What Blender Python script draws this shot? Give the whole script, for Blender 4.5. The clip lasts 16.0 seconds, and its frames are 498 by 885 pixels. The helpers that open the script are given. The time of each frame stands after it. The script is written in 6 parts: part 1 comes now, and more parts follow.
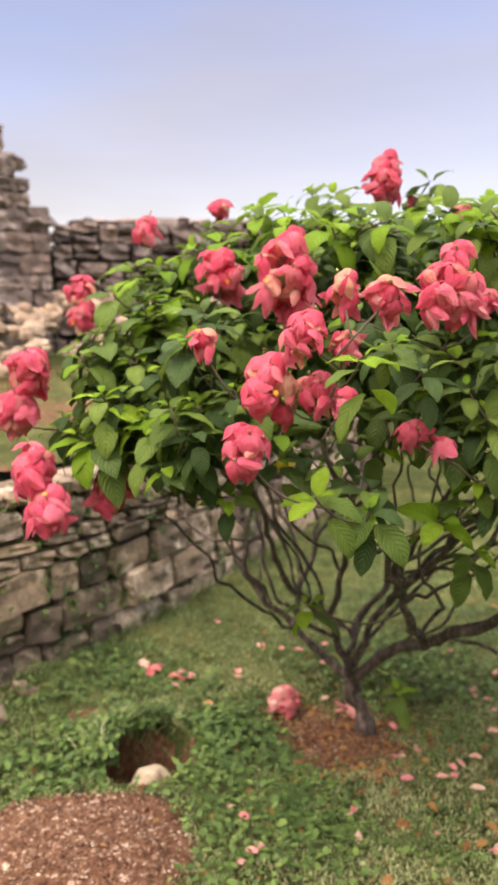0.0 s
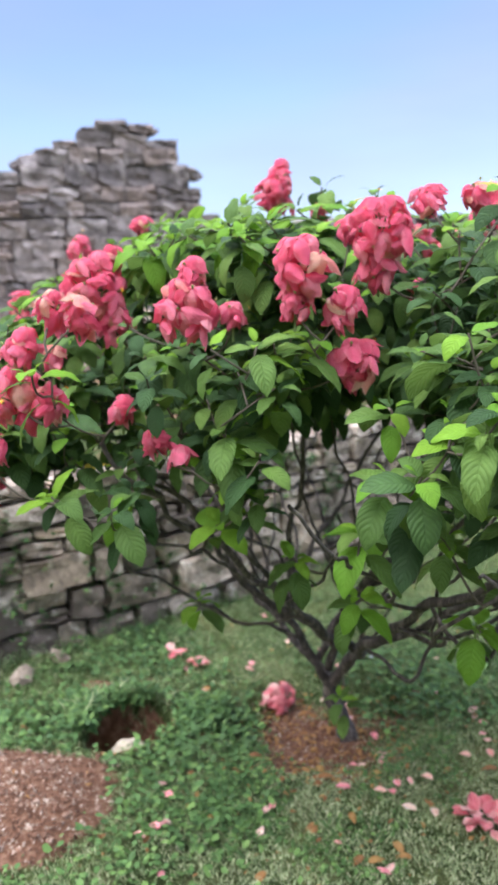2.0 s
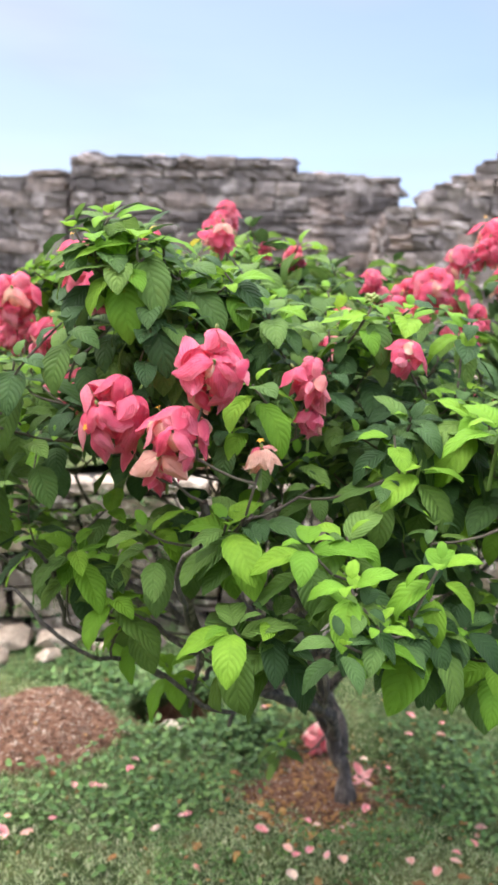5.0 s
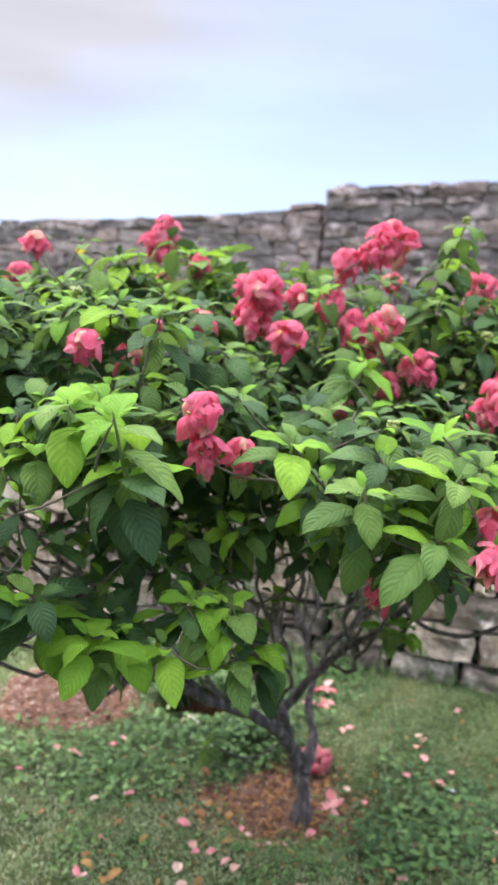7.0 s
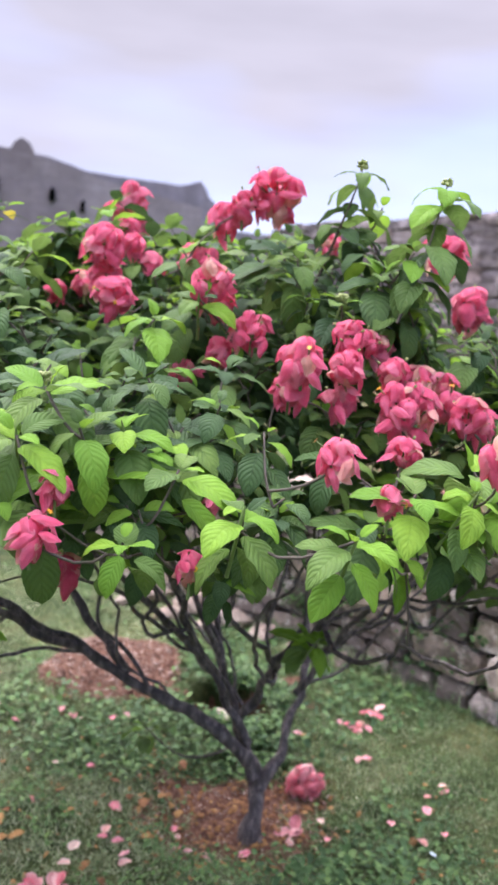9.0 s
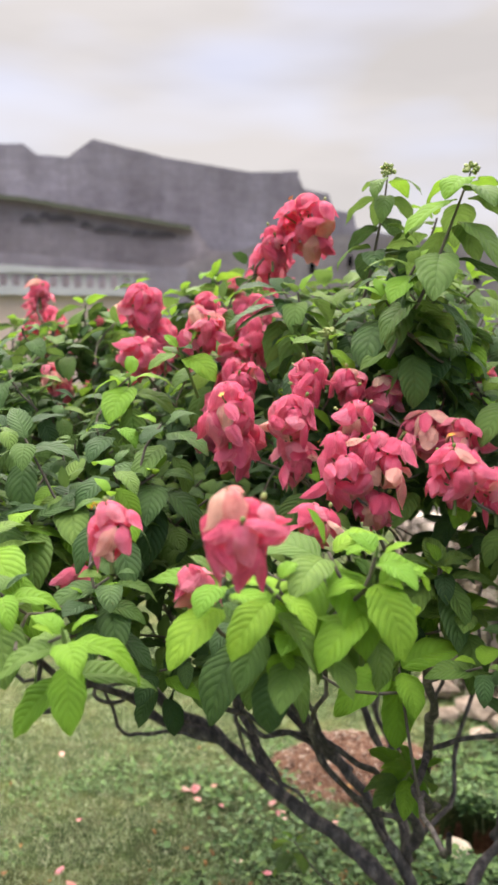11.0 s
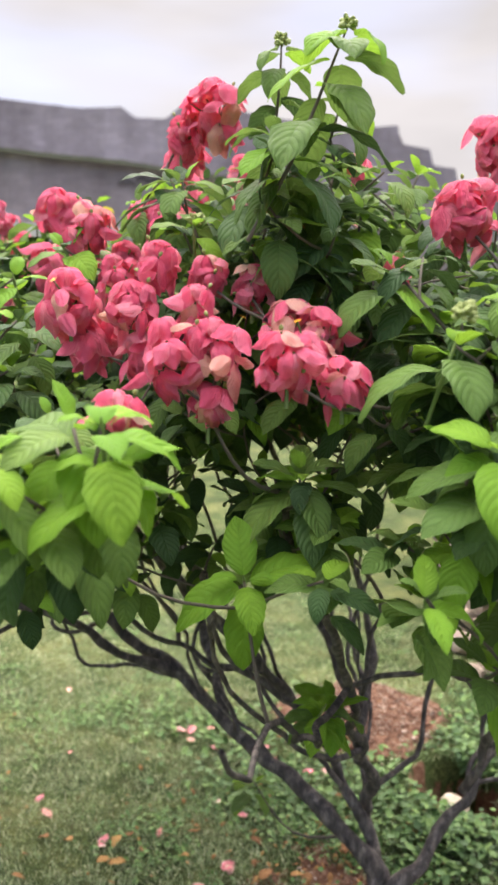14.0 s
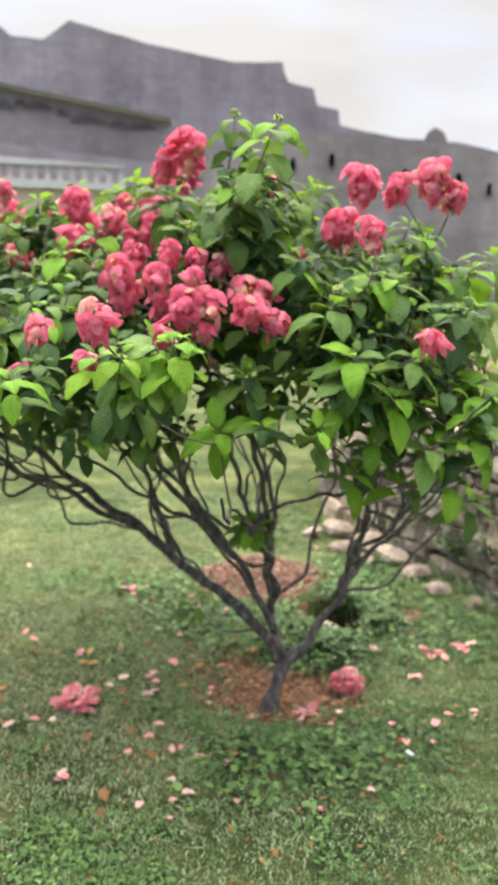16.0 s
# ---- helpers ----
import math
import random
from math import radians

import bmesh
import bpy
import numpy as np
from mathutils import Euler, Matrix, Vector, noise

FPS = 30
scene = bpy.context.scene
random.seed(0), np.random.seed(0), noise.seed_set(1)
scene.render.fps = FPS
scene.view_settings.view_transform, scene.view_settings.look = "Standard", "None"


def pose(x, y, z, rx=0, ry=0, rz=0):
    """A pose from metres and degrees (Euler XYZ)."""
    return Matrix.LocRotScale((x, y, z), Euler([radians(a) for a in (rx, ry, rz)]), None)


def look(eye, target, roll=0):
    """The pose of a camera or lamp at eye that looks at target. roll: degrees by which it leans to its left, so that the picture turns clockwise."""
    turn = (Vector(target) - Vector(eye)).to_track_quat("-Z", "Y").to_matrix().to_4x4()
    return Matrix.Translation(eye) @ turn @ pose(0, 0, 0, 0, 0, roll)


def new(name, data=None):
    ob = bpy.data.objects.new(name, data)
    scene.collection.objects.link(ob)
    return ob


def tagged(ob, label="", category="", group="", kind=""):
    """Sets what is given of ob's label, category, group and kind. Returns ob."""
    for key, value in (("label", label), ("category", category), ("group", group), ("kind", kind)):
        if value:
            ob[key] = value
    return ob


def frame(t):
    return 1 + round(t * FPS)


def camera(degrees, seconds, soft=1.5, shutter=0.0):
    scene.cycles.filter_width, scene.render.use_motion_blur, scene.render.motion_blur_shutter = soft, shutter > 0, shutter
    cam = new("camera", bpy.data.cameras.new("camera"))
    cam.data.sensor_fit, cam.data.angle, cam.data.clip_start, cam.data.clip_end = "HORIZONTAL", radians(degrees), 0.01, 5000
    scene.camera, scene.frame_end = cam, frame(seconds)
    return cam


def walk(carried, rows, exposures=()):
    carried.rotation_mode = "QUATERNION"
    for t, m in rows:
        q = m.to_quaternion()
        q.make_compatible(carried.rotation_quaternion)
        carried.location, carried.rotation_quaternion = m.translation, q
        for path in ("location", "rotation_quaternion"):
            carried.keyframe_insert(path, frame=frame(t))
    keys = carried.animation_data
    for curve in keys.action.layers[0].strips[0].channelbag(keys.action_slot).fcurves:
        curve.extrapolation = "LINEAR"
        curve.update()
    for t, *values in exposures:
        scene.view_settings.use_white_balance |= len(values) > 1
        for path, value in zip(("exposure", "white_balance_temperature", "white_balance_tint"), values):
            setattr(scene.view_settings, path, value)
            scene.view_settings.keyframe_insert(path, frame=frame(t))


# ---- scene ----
cam = camera(34.0, 16.0, soft=3.0)
PATH = [
    (0, (-0.172, -3.044, 1.635), (-0.34, -1.083, 1.278), 0.0),
    (0.5, (0.041, -3.002, 1.642), (-0.235, -1.055, 1.275), -0.4),
    (1, (0.357, -3.031, 1.651), (-0.098, -1.119, 1.28), -1.3),
    (1.5, (0.627, -3.0, 1.646), (0.036, -1.123, 1.287), -1.9),
    (2, (0.861, -2.897, 1.663), (0.088, -1.087, 1.303), -1.5),
    (2.5, (1.181, -2.834, 1.668), (0.173, -1.141, 1.324), -0.5),
    (3, (1.465, -2.687, 1.656), (0.327, -1.075, 1.328), 0.4),
    (5.5, (2.382, -1.594, 1.695), (0.582, -0.771, 1.41), 2.1),
    (6, (2.515, -1.333, 1.681), (0.65, -0.661, 1.413), 1.9),
    (6.5, (2.574, -1.03, 1.679), (0.672, -0.478, 1.399), 2.7),
    (7, (2.709, -0.719, 1.67), (0.747, -0.432, 1.408), 3.3),
    (7.5, (2.789, -0.424, 1.677), (0.807, -0.37, 1.409), 4.5),
    (8, (2.718, -0.109, 1.66), (0.745, -0.192, 1.347), 5.6),
    (10.5, (1.977, 0.99, 1.633), (0.42, -0.256, 1.476), 1.6),
    (11, (1.797, 1.07, 1.623), (0.392, -0.344, 1.468), 0.6),
    (11.5, (1.601, 1.032, 1.609), (0.25, -0.433, 1.433), 0.6),
    (12, (1.434, 0.969, 1.601), (0.15, -0.551, 1.403), 0.4),
    (12.5, (1.307, 0.941, 1.603), (0.082, -0.627, 1.403), -0.1),
    (13, (1.25, 0.941, 1.604), (0.065, -0.659, 1.412), -0.7),
    (13.5, (1.318, 1.082, 1.563), (0.144, -0.526, 1.37), -0.9),
    (14, (1.444, 1.245, 1.515), (0.224, -0.321, 1.27), 0.6),
    (14.5, (1.669, 1.449, 1.507), (0.386, -0.053, 1.195), 2.2),
    (15, (1.812, 1.593, 1.515), (0.476, 0.149, 1.155), 2.9),
    (15.5, (2.004, 1.739, 1.536), (0.622, 0.348, 1.142), 2.2),
    (16, (2.202, 1.84, 1.56), (0.781, 0.488, 1.172), 2.1),
]
walk(cam, [(t, look(eye, target, roll)) for t, eye, target, roll in PATH],
     exposures=[(0.0, 0.11, 8450, 33), (1.0, 0.20, 8250, 26), (1.5, 0.22, 6750, 18), (2.0, 0.26, 6100, 23), (3.0, 0.46, 5950, 27), (5.5, 0.56, 6650, 22), (7.0, 0.56, 6350, 26),
                (7.5, 0.54, 6150, 31), (8.0, 0.47, 5900, 46), (10.5, 0.45, 6950, 23), (12.0, 0.49, 7350, 31), (13.0, 0.56, 7400, 25), (14.5, 0.62, 6950, 27), (16.0, 0.66, 7050, 21)])
cam.data.dof.use_dof = True
cam.data.dof.focus_distance = 1.28
cam.data.dof.aperture_fstop = 7.0

# ---- world, sun ----
SUN_AZ, SUN_EL = 232.0, 48.0
world = bpy.data.worlds.new("sky")
scene.world = world
world.use_nodes = True
wn, wl = world.node_tree.nodes, world.node_tree.links
wn.clear()
w_out = wn.new("ShaderNodeOutputWorld")
w_bg = wn.new("ShaderNodeBackground")
w_sky = wn.new("ShaderNodeTexSky")
w_sky.sky_type = "NISHITA"
w_sky.sun_disc = False
w_sky.sun_elevation = radians(SUN_EL)
w_sky.sun_rotation = radians(90.0 - SUN_AZ)
w_sky.air_density, w_sky.dust_density, w_sky.ozone_density = 1.0, 0.4, 2.2
w_co = wn.new("ShaderNodeTexCoord")
w_map = wn.new("ShaderNodeMapping")
w_map.inputs["Scale"].default_value = (1.0, 1.0, 3.2)
w_no = wn.new("ShaderNodeTexNoise")
w_no.inputs["Scale"].default_value = 1.15
w_no.inputs["Detail"].default_value = 3.5
w_no.inputs["Roughness"].default_value = 0.5
w_ramp = wn.new("ShaderNodeValToRGB")
w_ramp.color_ramp.elements[0].position = 0.40
w_ramp.color_ramp.elements[0].color = (0.38, 0.38, 0.38, 1)
w_ramp.color_ramp.elements[1].position = 0.62
w_ramp.color_ramp.elements[1].color = (0.85, 0.85, 0.85, 1)
w_sep = wn.new("ShaderNodeSeparateXYZ")
w_up = wn.new("ShaderNodeMapRange")
w_up.inputs["From Min"].default_value, w_up.inputs["From Max"].default_value = 0.42, 0.95
w_up.inputs["To Min"].default_value, w_up.inputs["To Max"].default_value = 5.3, 78.0
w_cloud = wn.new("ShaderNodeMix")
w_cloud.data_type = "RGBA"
w_tint = wn.new("ShaderNodeVectorMath")
w_tint.operation = "SCALE"
w_tint.inputs[0].default_value = (0.940, 1.030, 1.030)
wl.new(w_co.outputs["Generated"], w_map.inputs["Vector"])
wl.new(w_map.outputs[0], w_no.inputs["Vector"])
wl.new(w_no.outputs["Fac"], w_ramp.inputs["Fac"])
wl.new(w_co.outputs["Generated"], w_sep.inputs[0])
wl.new(w_sep.outputs["Z"], w_up.inputs["Value"])
w_streak = wn.new("ShaderNodeMapping")
w_streak.inputs["Scale"].default_value = (1.0, 1.0, 5.0)
w_no2 = wn.new("ShaderNodeTexNoise")
w_no2.inputs["Scale"].default_value = 2.6
w_no2.inputs["Detail"].default_value = 4.0
w_shade = wn.new("ShaderNodeMapRange")
w_shade.inputs["From Min"].default_value, w_shade.inputs["From Max"].default_value = 0.32, 0.6
w_shade.inputs["To Min"].default_value, w_shade.inputs["To Max"].default_value = 0.90, 1.05
w_lit = wn.new("ShaderNodeMath")
w_lit.operation = "MULTIPLY"
wl.new(w_co.outputs["Generated"], w_streak.inputs["Vector"])
wl.new(w_streak.outputs[0], w_no2.inputs["Vector"])
wl.new(w_no2.outputs["Fac"], w_shade.inputs["Value"])
wl.new(w_up.outputs[0], w_lit.inputs[0])
wl.new(w_shade.outputs[0], w_lit.inputs[1])
wl.new(w_lit.outputs[0], w_tint.inputs["Scale"])
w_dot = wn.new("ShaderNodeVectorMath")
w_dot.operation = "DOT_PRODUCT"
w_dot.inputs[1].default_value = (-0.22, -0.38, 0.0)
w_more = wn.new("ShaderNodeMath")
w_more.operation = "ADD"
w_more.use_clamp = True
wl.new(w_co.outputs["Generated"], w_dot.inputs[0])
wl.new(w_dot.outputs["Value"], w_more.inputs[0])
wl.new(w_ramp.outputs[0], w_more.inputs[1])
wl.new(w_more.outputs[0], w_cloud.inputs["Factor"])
w_blue = wn.new("ShaderNodeVectorMath")
w_blue.operation = "MULTIPLY"
w_blue.inputs[1].default_value = (1.86, 2.02, 2.26)
wl.new(w_sky.outputs[0], w_blue.inputs[0])
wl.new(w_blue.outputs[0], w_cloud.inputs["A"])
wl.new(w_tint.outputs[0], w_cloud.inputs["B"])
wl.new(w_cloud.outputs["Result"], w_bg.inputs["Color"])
w_bg.inputs["Strength"].default_value = 0.1
wl.new(w_bg.outputs[0], w_out.inputs["Surface"])

sun = new("sun", bpy.data.lights.new("sun", "SUN"))
sun.data.energy = 1.9
sun.data.angle = radians(50)
sun.data.color = (1.0, 0.95, 0.87)
sv = Vector((math.cos(radians(SUN_AZ)) * math.cos(radians(SUN_EL)), math.sin(radians(SUN_AZ)) * math.cos(radians(SUN_EL)), math.sin(radians(SUN_EL))))
sun.matrix_world = look(sv * 30, (0, 0, 0))


# ---- materials ----
def nodes_of(name):
    m = bpy.data.materials.new(name)
    m.use_nodes = True
    nt = m.node_tree
    return m, nt, nt.nodes, nt.links, nt.nodes["Principled BSDF"]


def ramp(nt, stops, source):
    r = nt.nodes.new("ShaderNodeValToRGB")
    e = r.color_ramp.elements
    while len(e) < len(stops):
        e.new(0.5)
    for el, (p, c) in zip(e, stops):
        el.position, el.color = p, (*c, 1)
    nt.links.new(source, r.inputs["Fac"])
    return r.outputs["Color"]


def noise_tex(nt, scale, detail=4.0, rough=0.55, vector=None, stretch=None):
    n = nt.nodes.new("ShaderNodeTexNoise")
    n.inputs["Scale"].default_value, n.inputs["Detail"].default_value, n.inputs["Roughness"].default_value = scale, detail, rough
    if vector is None:
        g = nt.nodes.new("ShaderNodeNewGeometry")
        vector = g.outputs["Position"]
    if stretch:
        mp = nt.nodes.new("ShaderNodeMapping")
        mp.inputs["Scale"].default_value = stretch
        nt.links.new(vector, mp.inputs["Vector"])
        vector = mp.outputs[0]
    nt.links.new(vector, n.inputs["Vector"])
    return n.outputs["Fac"]


def mixc(nt, fac, a, b, mode="MIX"):
    m = nt.nodes.new("ShaderNodeMix")
    m.data_type, m.blend_type = "RGBA", mode
    for key, val in (("Factor", fac), ("A", a), ("B", b)):
        if isinstance(val, bpy.types.NodeSocket):
            nt.links.new(val, m.inputs[key])
        elif key == "Factor":
            m.inputs[key].default_value = val
        else:
            m.inputs[key].default_value = (*val, 1)
    return m.outputs["Result"]


def calc(nt, op, a, b=None):
    m = nt.nodes.new("ShaderNodeMath")
    m.operation = op
    for k, v in enumerate((a, b)):
        if v is None:
            continue
        if isinstance(v, bpy.types.NodeSocket):
            nt.links.new(v, m.inputs[k])
        else:
            m.inputs[k].default_value = v
    return m.outputs[0]


def bump(nt, height, strength, distance, bsdf):
    b = nt.nodes.new("ShaderNodeBump")
    b.inputs["Strength"].default_value, b.inputs["Distance"].default_value = strength, distance
    nt.links.new(height, b.inputs["Height"])
    nt.links.new(b.outputs[0], bsdf.inputs["Normal"])
    return b.outputs[0]


def piece_random(nt):
    o = nt.nodes.new("ShaderNodeObjectInfo")
    g = nt.nodes.new("ShaderNodeNewGeometry")
    return calc(nt, "FRACT", calc(nt, "ADD", o.outputs["Random"], g.outputs["Random Per Island"]))


def leaf_material(name, dark, mid, light, sheer, vein_shade=0.35, gloss=0.45, relief=0.48):
    """Blade with midrib and side veins from its UV map, colour that differs from leaf to leaf, some light let through."""
    m, nt, n, l, b = nodes_of(name)
    uv = n.new("ShaderNodeUVMap")
    sep = n.new("ShaderNodeSeparateXYZ")
    l.new(uv.outputs[0], sep.inputs[0])
    across = calc(nt, "ABSOLUTE", calc(nt, "SUBTRACT", sep.outputs["X"], 0.5))
    wander = calc(nt, "MULTIPLY", noise_tex(nt, 30.0, 2.0), 0.06)
    sweep = calc(nt, "ADD", calc(nt, "MULTIPLY", across, 0.34), calc(nt, "MULTIPLY", calc(nt, "MULTIPLY", across, across), 0.45))
    rib = calc(nt, "FRACT", calc(nt, "MULTIPLY", calc(nt, "ADD", calc(nt, "SUBTRACT", calc(nt, "POWER", sep.outputs["Y"], 0.85), sweep), wander), 9.0))
    tri = calc(nt, "MULTIPLY", calc(nt, "ABSOLUTE", calc(nt, "SUBTRACT", rib, 0.5)), 2.0)
    mid_rib = calc(nt, "MINIMUM", calc(nt, "MULTIPLY", across, 16.0), 1.0)
    puff = calc(nt, "MULTIPLY", calc(nt, "POWER", tri, 0.55), calc(nt, "POWER", mid_rib, 0.6))
    base = ramp(nt, [(0.0, dark), (0.5, mid), (1.0, light)], piece_random(nt))
    blot = ramp(nt, [(0.36, (0, 0, 0)), (0.66, (1, 1, 1))], noise_tex(nt, 60.0, 5.0, 0.7))
    base = mixc(nt, calc(nt, "MULTIPLY", blot, 0.5), base, tuple(c * 0.62 for c in mid))
    # veins darkened in the colour, as shade lying in their creases
    vc = mixc(nt, calc(nt, "MULTIPLY", calc(nt, "SUBTRACT", 1.0, puff), vein_shade), base, tuple(c * 0.45 for c in dark))
    rim = calc(nt, "POWER", calc(nt, "MULTIPLY", across, 2.0), 2.0)
    vc = mixc(nt, calc(nt, "MULTIPLY", rim, 0.3), vc, tuple(c * 0.7 for c in dark))
    l.new(vc, b.inputs["Base Color"])
    b.inputs["Roughness"].default_value = gloss
    b.inputs["Specular IOR Level"].default_value = 0.13
    nrm = bump(nt, calc(nt, "ADD", puff, calc(nt, "MULTIPLY", noise_tex(nt, 240.0, 2.0), 0.3)), relief, 0.0032, b)
    t = n.new("ShaderNodeBsdfTranslucent")
    l.new(mixc(nt, 0.6, vc, tuple(min(1, c * 1.5) for c in light)), t.inputs["Color"])
    l.new(nrm, t.inputs["Normal"])
    mx = n.new("ShaderNodeMixShader")
    mx.inputs[0].default_value = sheer
    l.new(b.outputs[0], mx.inputs[1])
    l.new(t.outputs[0], mx.inputs[2])
    l.new(mx.outputs[0], n["Material Output"].inputs["Surface"])
    return m


# dark and mid tone of one leaf; the dark one also paints inner shade
M_LEAF = leaf_material("leaf_dark_green", (0.028, 0.063, 0.023), (0.052, 0.110, 0.034), (0.094, 0.173, 0.046), 0.14, 0.28, 0.55, 0.50)
M_MID = leaf_material("leaf_mid_green", (0.077, 0.148, 0.037), (0.121, 0.216, 0.048), (0.176, 0.286, 0.058), 0.25, 0.26, 0.55, 0.50)
M_YOUNG = leaf_material("leaf_young", (0.116, 0.270, 0.028), (0.172, 0.350, 0.032), (0.252, 0.432, 0.042), 0.32, 0.18, 0.58, 0.40)
M_GOLD = leaf_material("leaf_yellow", (0.42, 0.30, 0.03), (0.50, 0.38, 0.04), (0.50, 0.44, 0.06), 0.3, 0.15)
M_DRY = leaf_material("leaf_dry", (0.22, 0.10, 0.05), (0.40, 0.20, 0.08), (0.52, 0.30, 0.10), 0.12, 0.2, 0.7)


def sepal_material(name, stops, pale, sheer=0.49):
    m, nt, n, l, b = nodes_of(name)
    uv = n.new("ShaderNodeUVMap")
    sep = n.new("ShaderNodeSeparateXYZ")
    l.new(uv.outputs[0], sep.inputs[0])
    across = calc(nt, "ABSOLUTE", calc(nt, "SUBTRACT", sep.outputs["X"], 0.5))
    rib = calc(nt, "FRACT", calc(nt, "MULTIPLY", calc(nt, "SUBTRACT", calc(nt, "MULTIPLY", across, 1.5), calc(nt, "MULTIPLY", calc(nt, "ADD", sep.outputs["Y"], noise_tex(nt, 45.0, 2.0)), 0.35)), 8.0))
    line = calc(nt, "SMOOTH_MIN", calc(nt, "MULTIPLY", calc(nt, "ABSOLUTE", calc(nt, "SUBTRACT", rib, 0.5)), 6.0), 1.0)
    base = ramp(nt, stops, piece_random(nt))
    mottled = mixc(nt, calc(nt, "MULTIPLY", noise_tex(nt, 55.0, 4.0, 0.6), 0.30), base, pale)
    rim = calc(nt, "POWER", calc(nt, "MULTIPLY", across, 2.0), 4.0)
    edged = mixc(nt, calc(nt, "MULTIPLY", rim, 0.35), mottled, pale)
    col = mixc(nt, line, mixc(nt, 0.46, edged, (0.58, 0.025, 0.10)), edged)
    l.new(col, b.inputs["Base Color"])
    b.inputs["Roughness"].default_value = 0.62
    b.inputs["Specular IOR Level"].default_value = 0.12
    nrm = bump(nt, calc(nt, "ADD", calc(nt, "MULTIPLY", line, 0.7), calc(nt, "MULTIPLY", noise_tex(nt, 95.0, 4.0), 1.6)), 0.8, 0.0045, b)
    t = n.new("ShaderNodeBsdfTranslucent")
    l.new(col, t.inputs["Color"])
    l.new(nrm, t.inputs["Normal"])
    mx = n.new("ShaderNodeMixShader")
    mx.inputs[0].default_value = sheer
    l.new(b.outputs[0], mx.inputs[1])
    l.new(t.outputs[0], mx.inputs[2])
    l.new(mx.outputs[0], n["Material Output"].inputs["Surface"])
    return m


M_PINK = sepal_material("sepal_pink", [(0.0, (0.86, 0.064, 0.172)), (0.35, (0.95, 0.124, 0.252)), (0.75, (0.98, 0.198, 0.325)), (1.0, (0.99, 0.37, 0.43))], (0.99, 0.52, 0.53))
M_PEACH = sepal_material("sepal_peach", [(0.0, (0.93, 0.30, 0.30)), (0.5, (0.95, 0.47, 0.38)), (1.0, (0.95, 0.66, 0.48))], (0.96, 0.72, 0.56))

M_FALLEN = sepal_material("petal_dropped", [(0.0, (0.96, 0.26, 0.30)), (0.5, (0.97, 0.40, 0.39)), (1.0, (0.97, 0.60, 0.52))], (0.98, 0.66, 0.58), 0.06)
M_BRIGHT = sepal_material("petal_bright", [(0.0, (0.99, 0.20, 0.25)), (0.5, (0.99, 0.31, 0.33)), (1.0, (0.99, 0.50, 0.46))], (0.99, 0.58, 0.52), 0.34)
M_PALED = sepal_material("petal_paled", [(0.0, (0.93, 0.36, 0.29)), (0.5, (0.94, 0.52, 0.40)), (1.0, (0.95, 0.72, 0.56))], (0.96, 0.76, 0.62), 0.06)


def plain(name, colour, rough=0.6, var=0.35, scale=60.0, bumps=0.3, dist=0.003, metal=0.0):
    m, nt, n, l, b = nodes_of(name)
    c = mixc(nt, calc(nt, "MULTIPLY", noise_tex(nt, scale, 5.0), var * 2), colour, tuple(v * 0.45 for v in colour))
    c = mixc(nt, calc(nt, "MULTIPLY", noise_tex(nt, scale * 0.12, 3.0), var), c, tuple(min(1, v * 1.5) for v in colour))
    l.new(c, b.inputs["Base Color"])
    b.inputs["Roughness"].default_value, b.inputs["Metallic"].default_value = rough, metal
    bump(nt, noise_tex(nt, scale * 2.0, 5.0), bumps, dist, b)
    return m


M_YELLOW = plain("floret_yellow", (0.80, 0.36, 0.01), 0.5, 0.15)
M_BUD = plain("bud_green", (0.27, 0.32, 0.09), 0.6, 0.3, 180.0)
M_TWIG = plain("twig_bark", (0.105, 0.085, 0.060), 0.8, 0.4, 130.0)
M_STEM = plain("stem_green", (0.13, 0.20, 0.05), 0.55, 0.3, 120.0)
M_STONE_PALE = plain("pale_stone", (0.50, 0.42, 0.31), 0.75, 0.3, 45.0, 0.4, 0.004)
M_WHITE = plain("white_paint", (0.47, 0.45, 0.43), 0.8, 0.4, 2.5)
M_TAN = plain("tan_plaster", (0.62, 0.45, 0.36), 0.85, 0.3, 1.2, 0.3, 0.02)
# flat black that stands for the shade inside openings
M_DARK = plain("opening_shade_black", (0.004, 0.004, 0.004), 1.0, 0.2, 3.0)
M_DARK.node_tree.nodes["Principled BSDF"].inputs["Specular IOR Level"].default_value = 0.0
M_MORTAR = plain("wall_core", (0.030, 0.024, 0.019), 0.95, 0.4, 18.0, 0.6, 0.02)
M_CORE = plain("ruin_core", (0.17, 0.145, 0.135), 0.95, 0.4, 6.0, 0.6, 0.03)
# dark grey painted for the shade in recesses under the fort's ledge
M_RECESS_SHADE = plain("recess_shade", (0.085, 0.074, 0.072), 0.95, 0.5, 1.5, 0.5, 0.1)
M_MOSS = plain("ledge_grass", (0.095, 0.100, 0.060), 0.95, 0.5, 1.5, 0.5, 0.05)
M_LITTER = plain("pale_litter", (0.62, 0.70, 0.74), 0.5, 0.2)


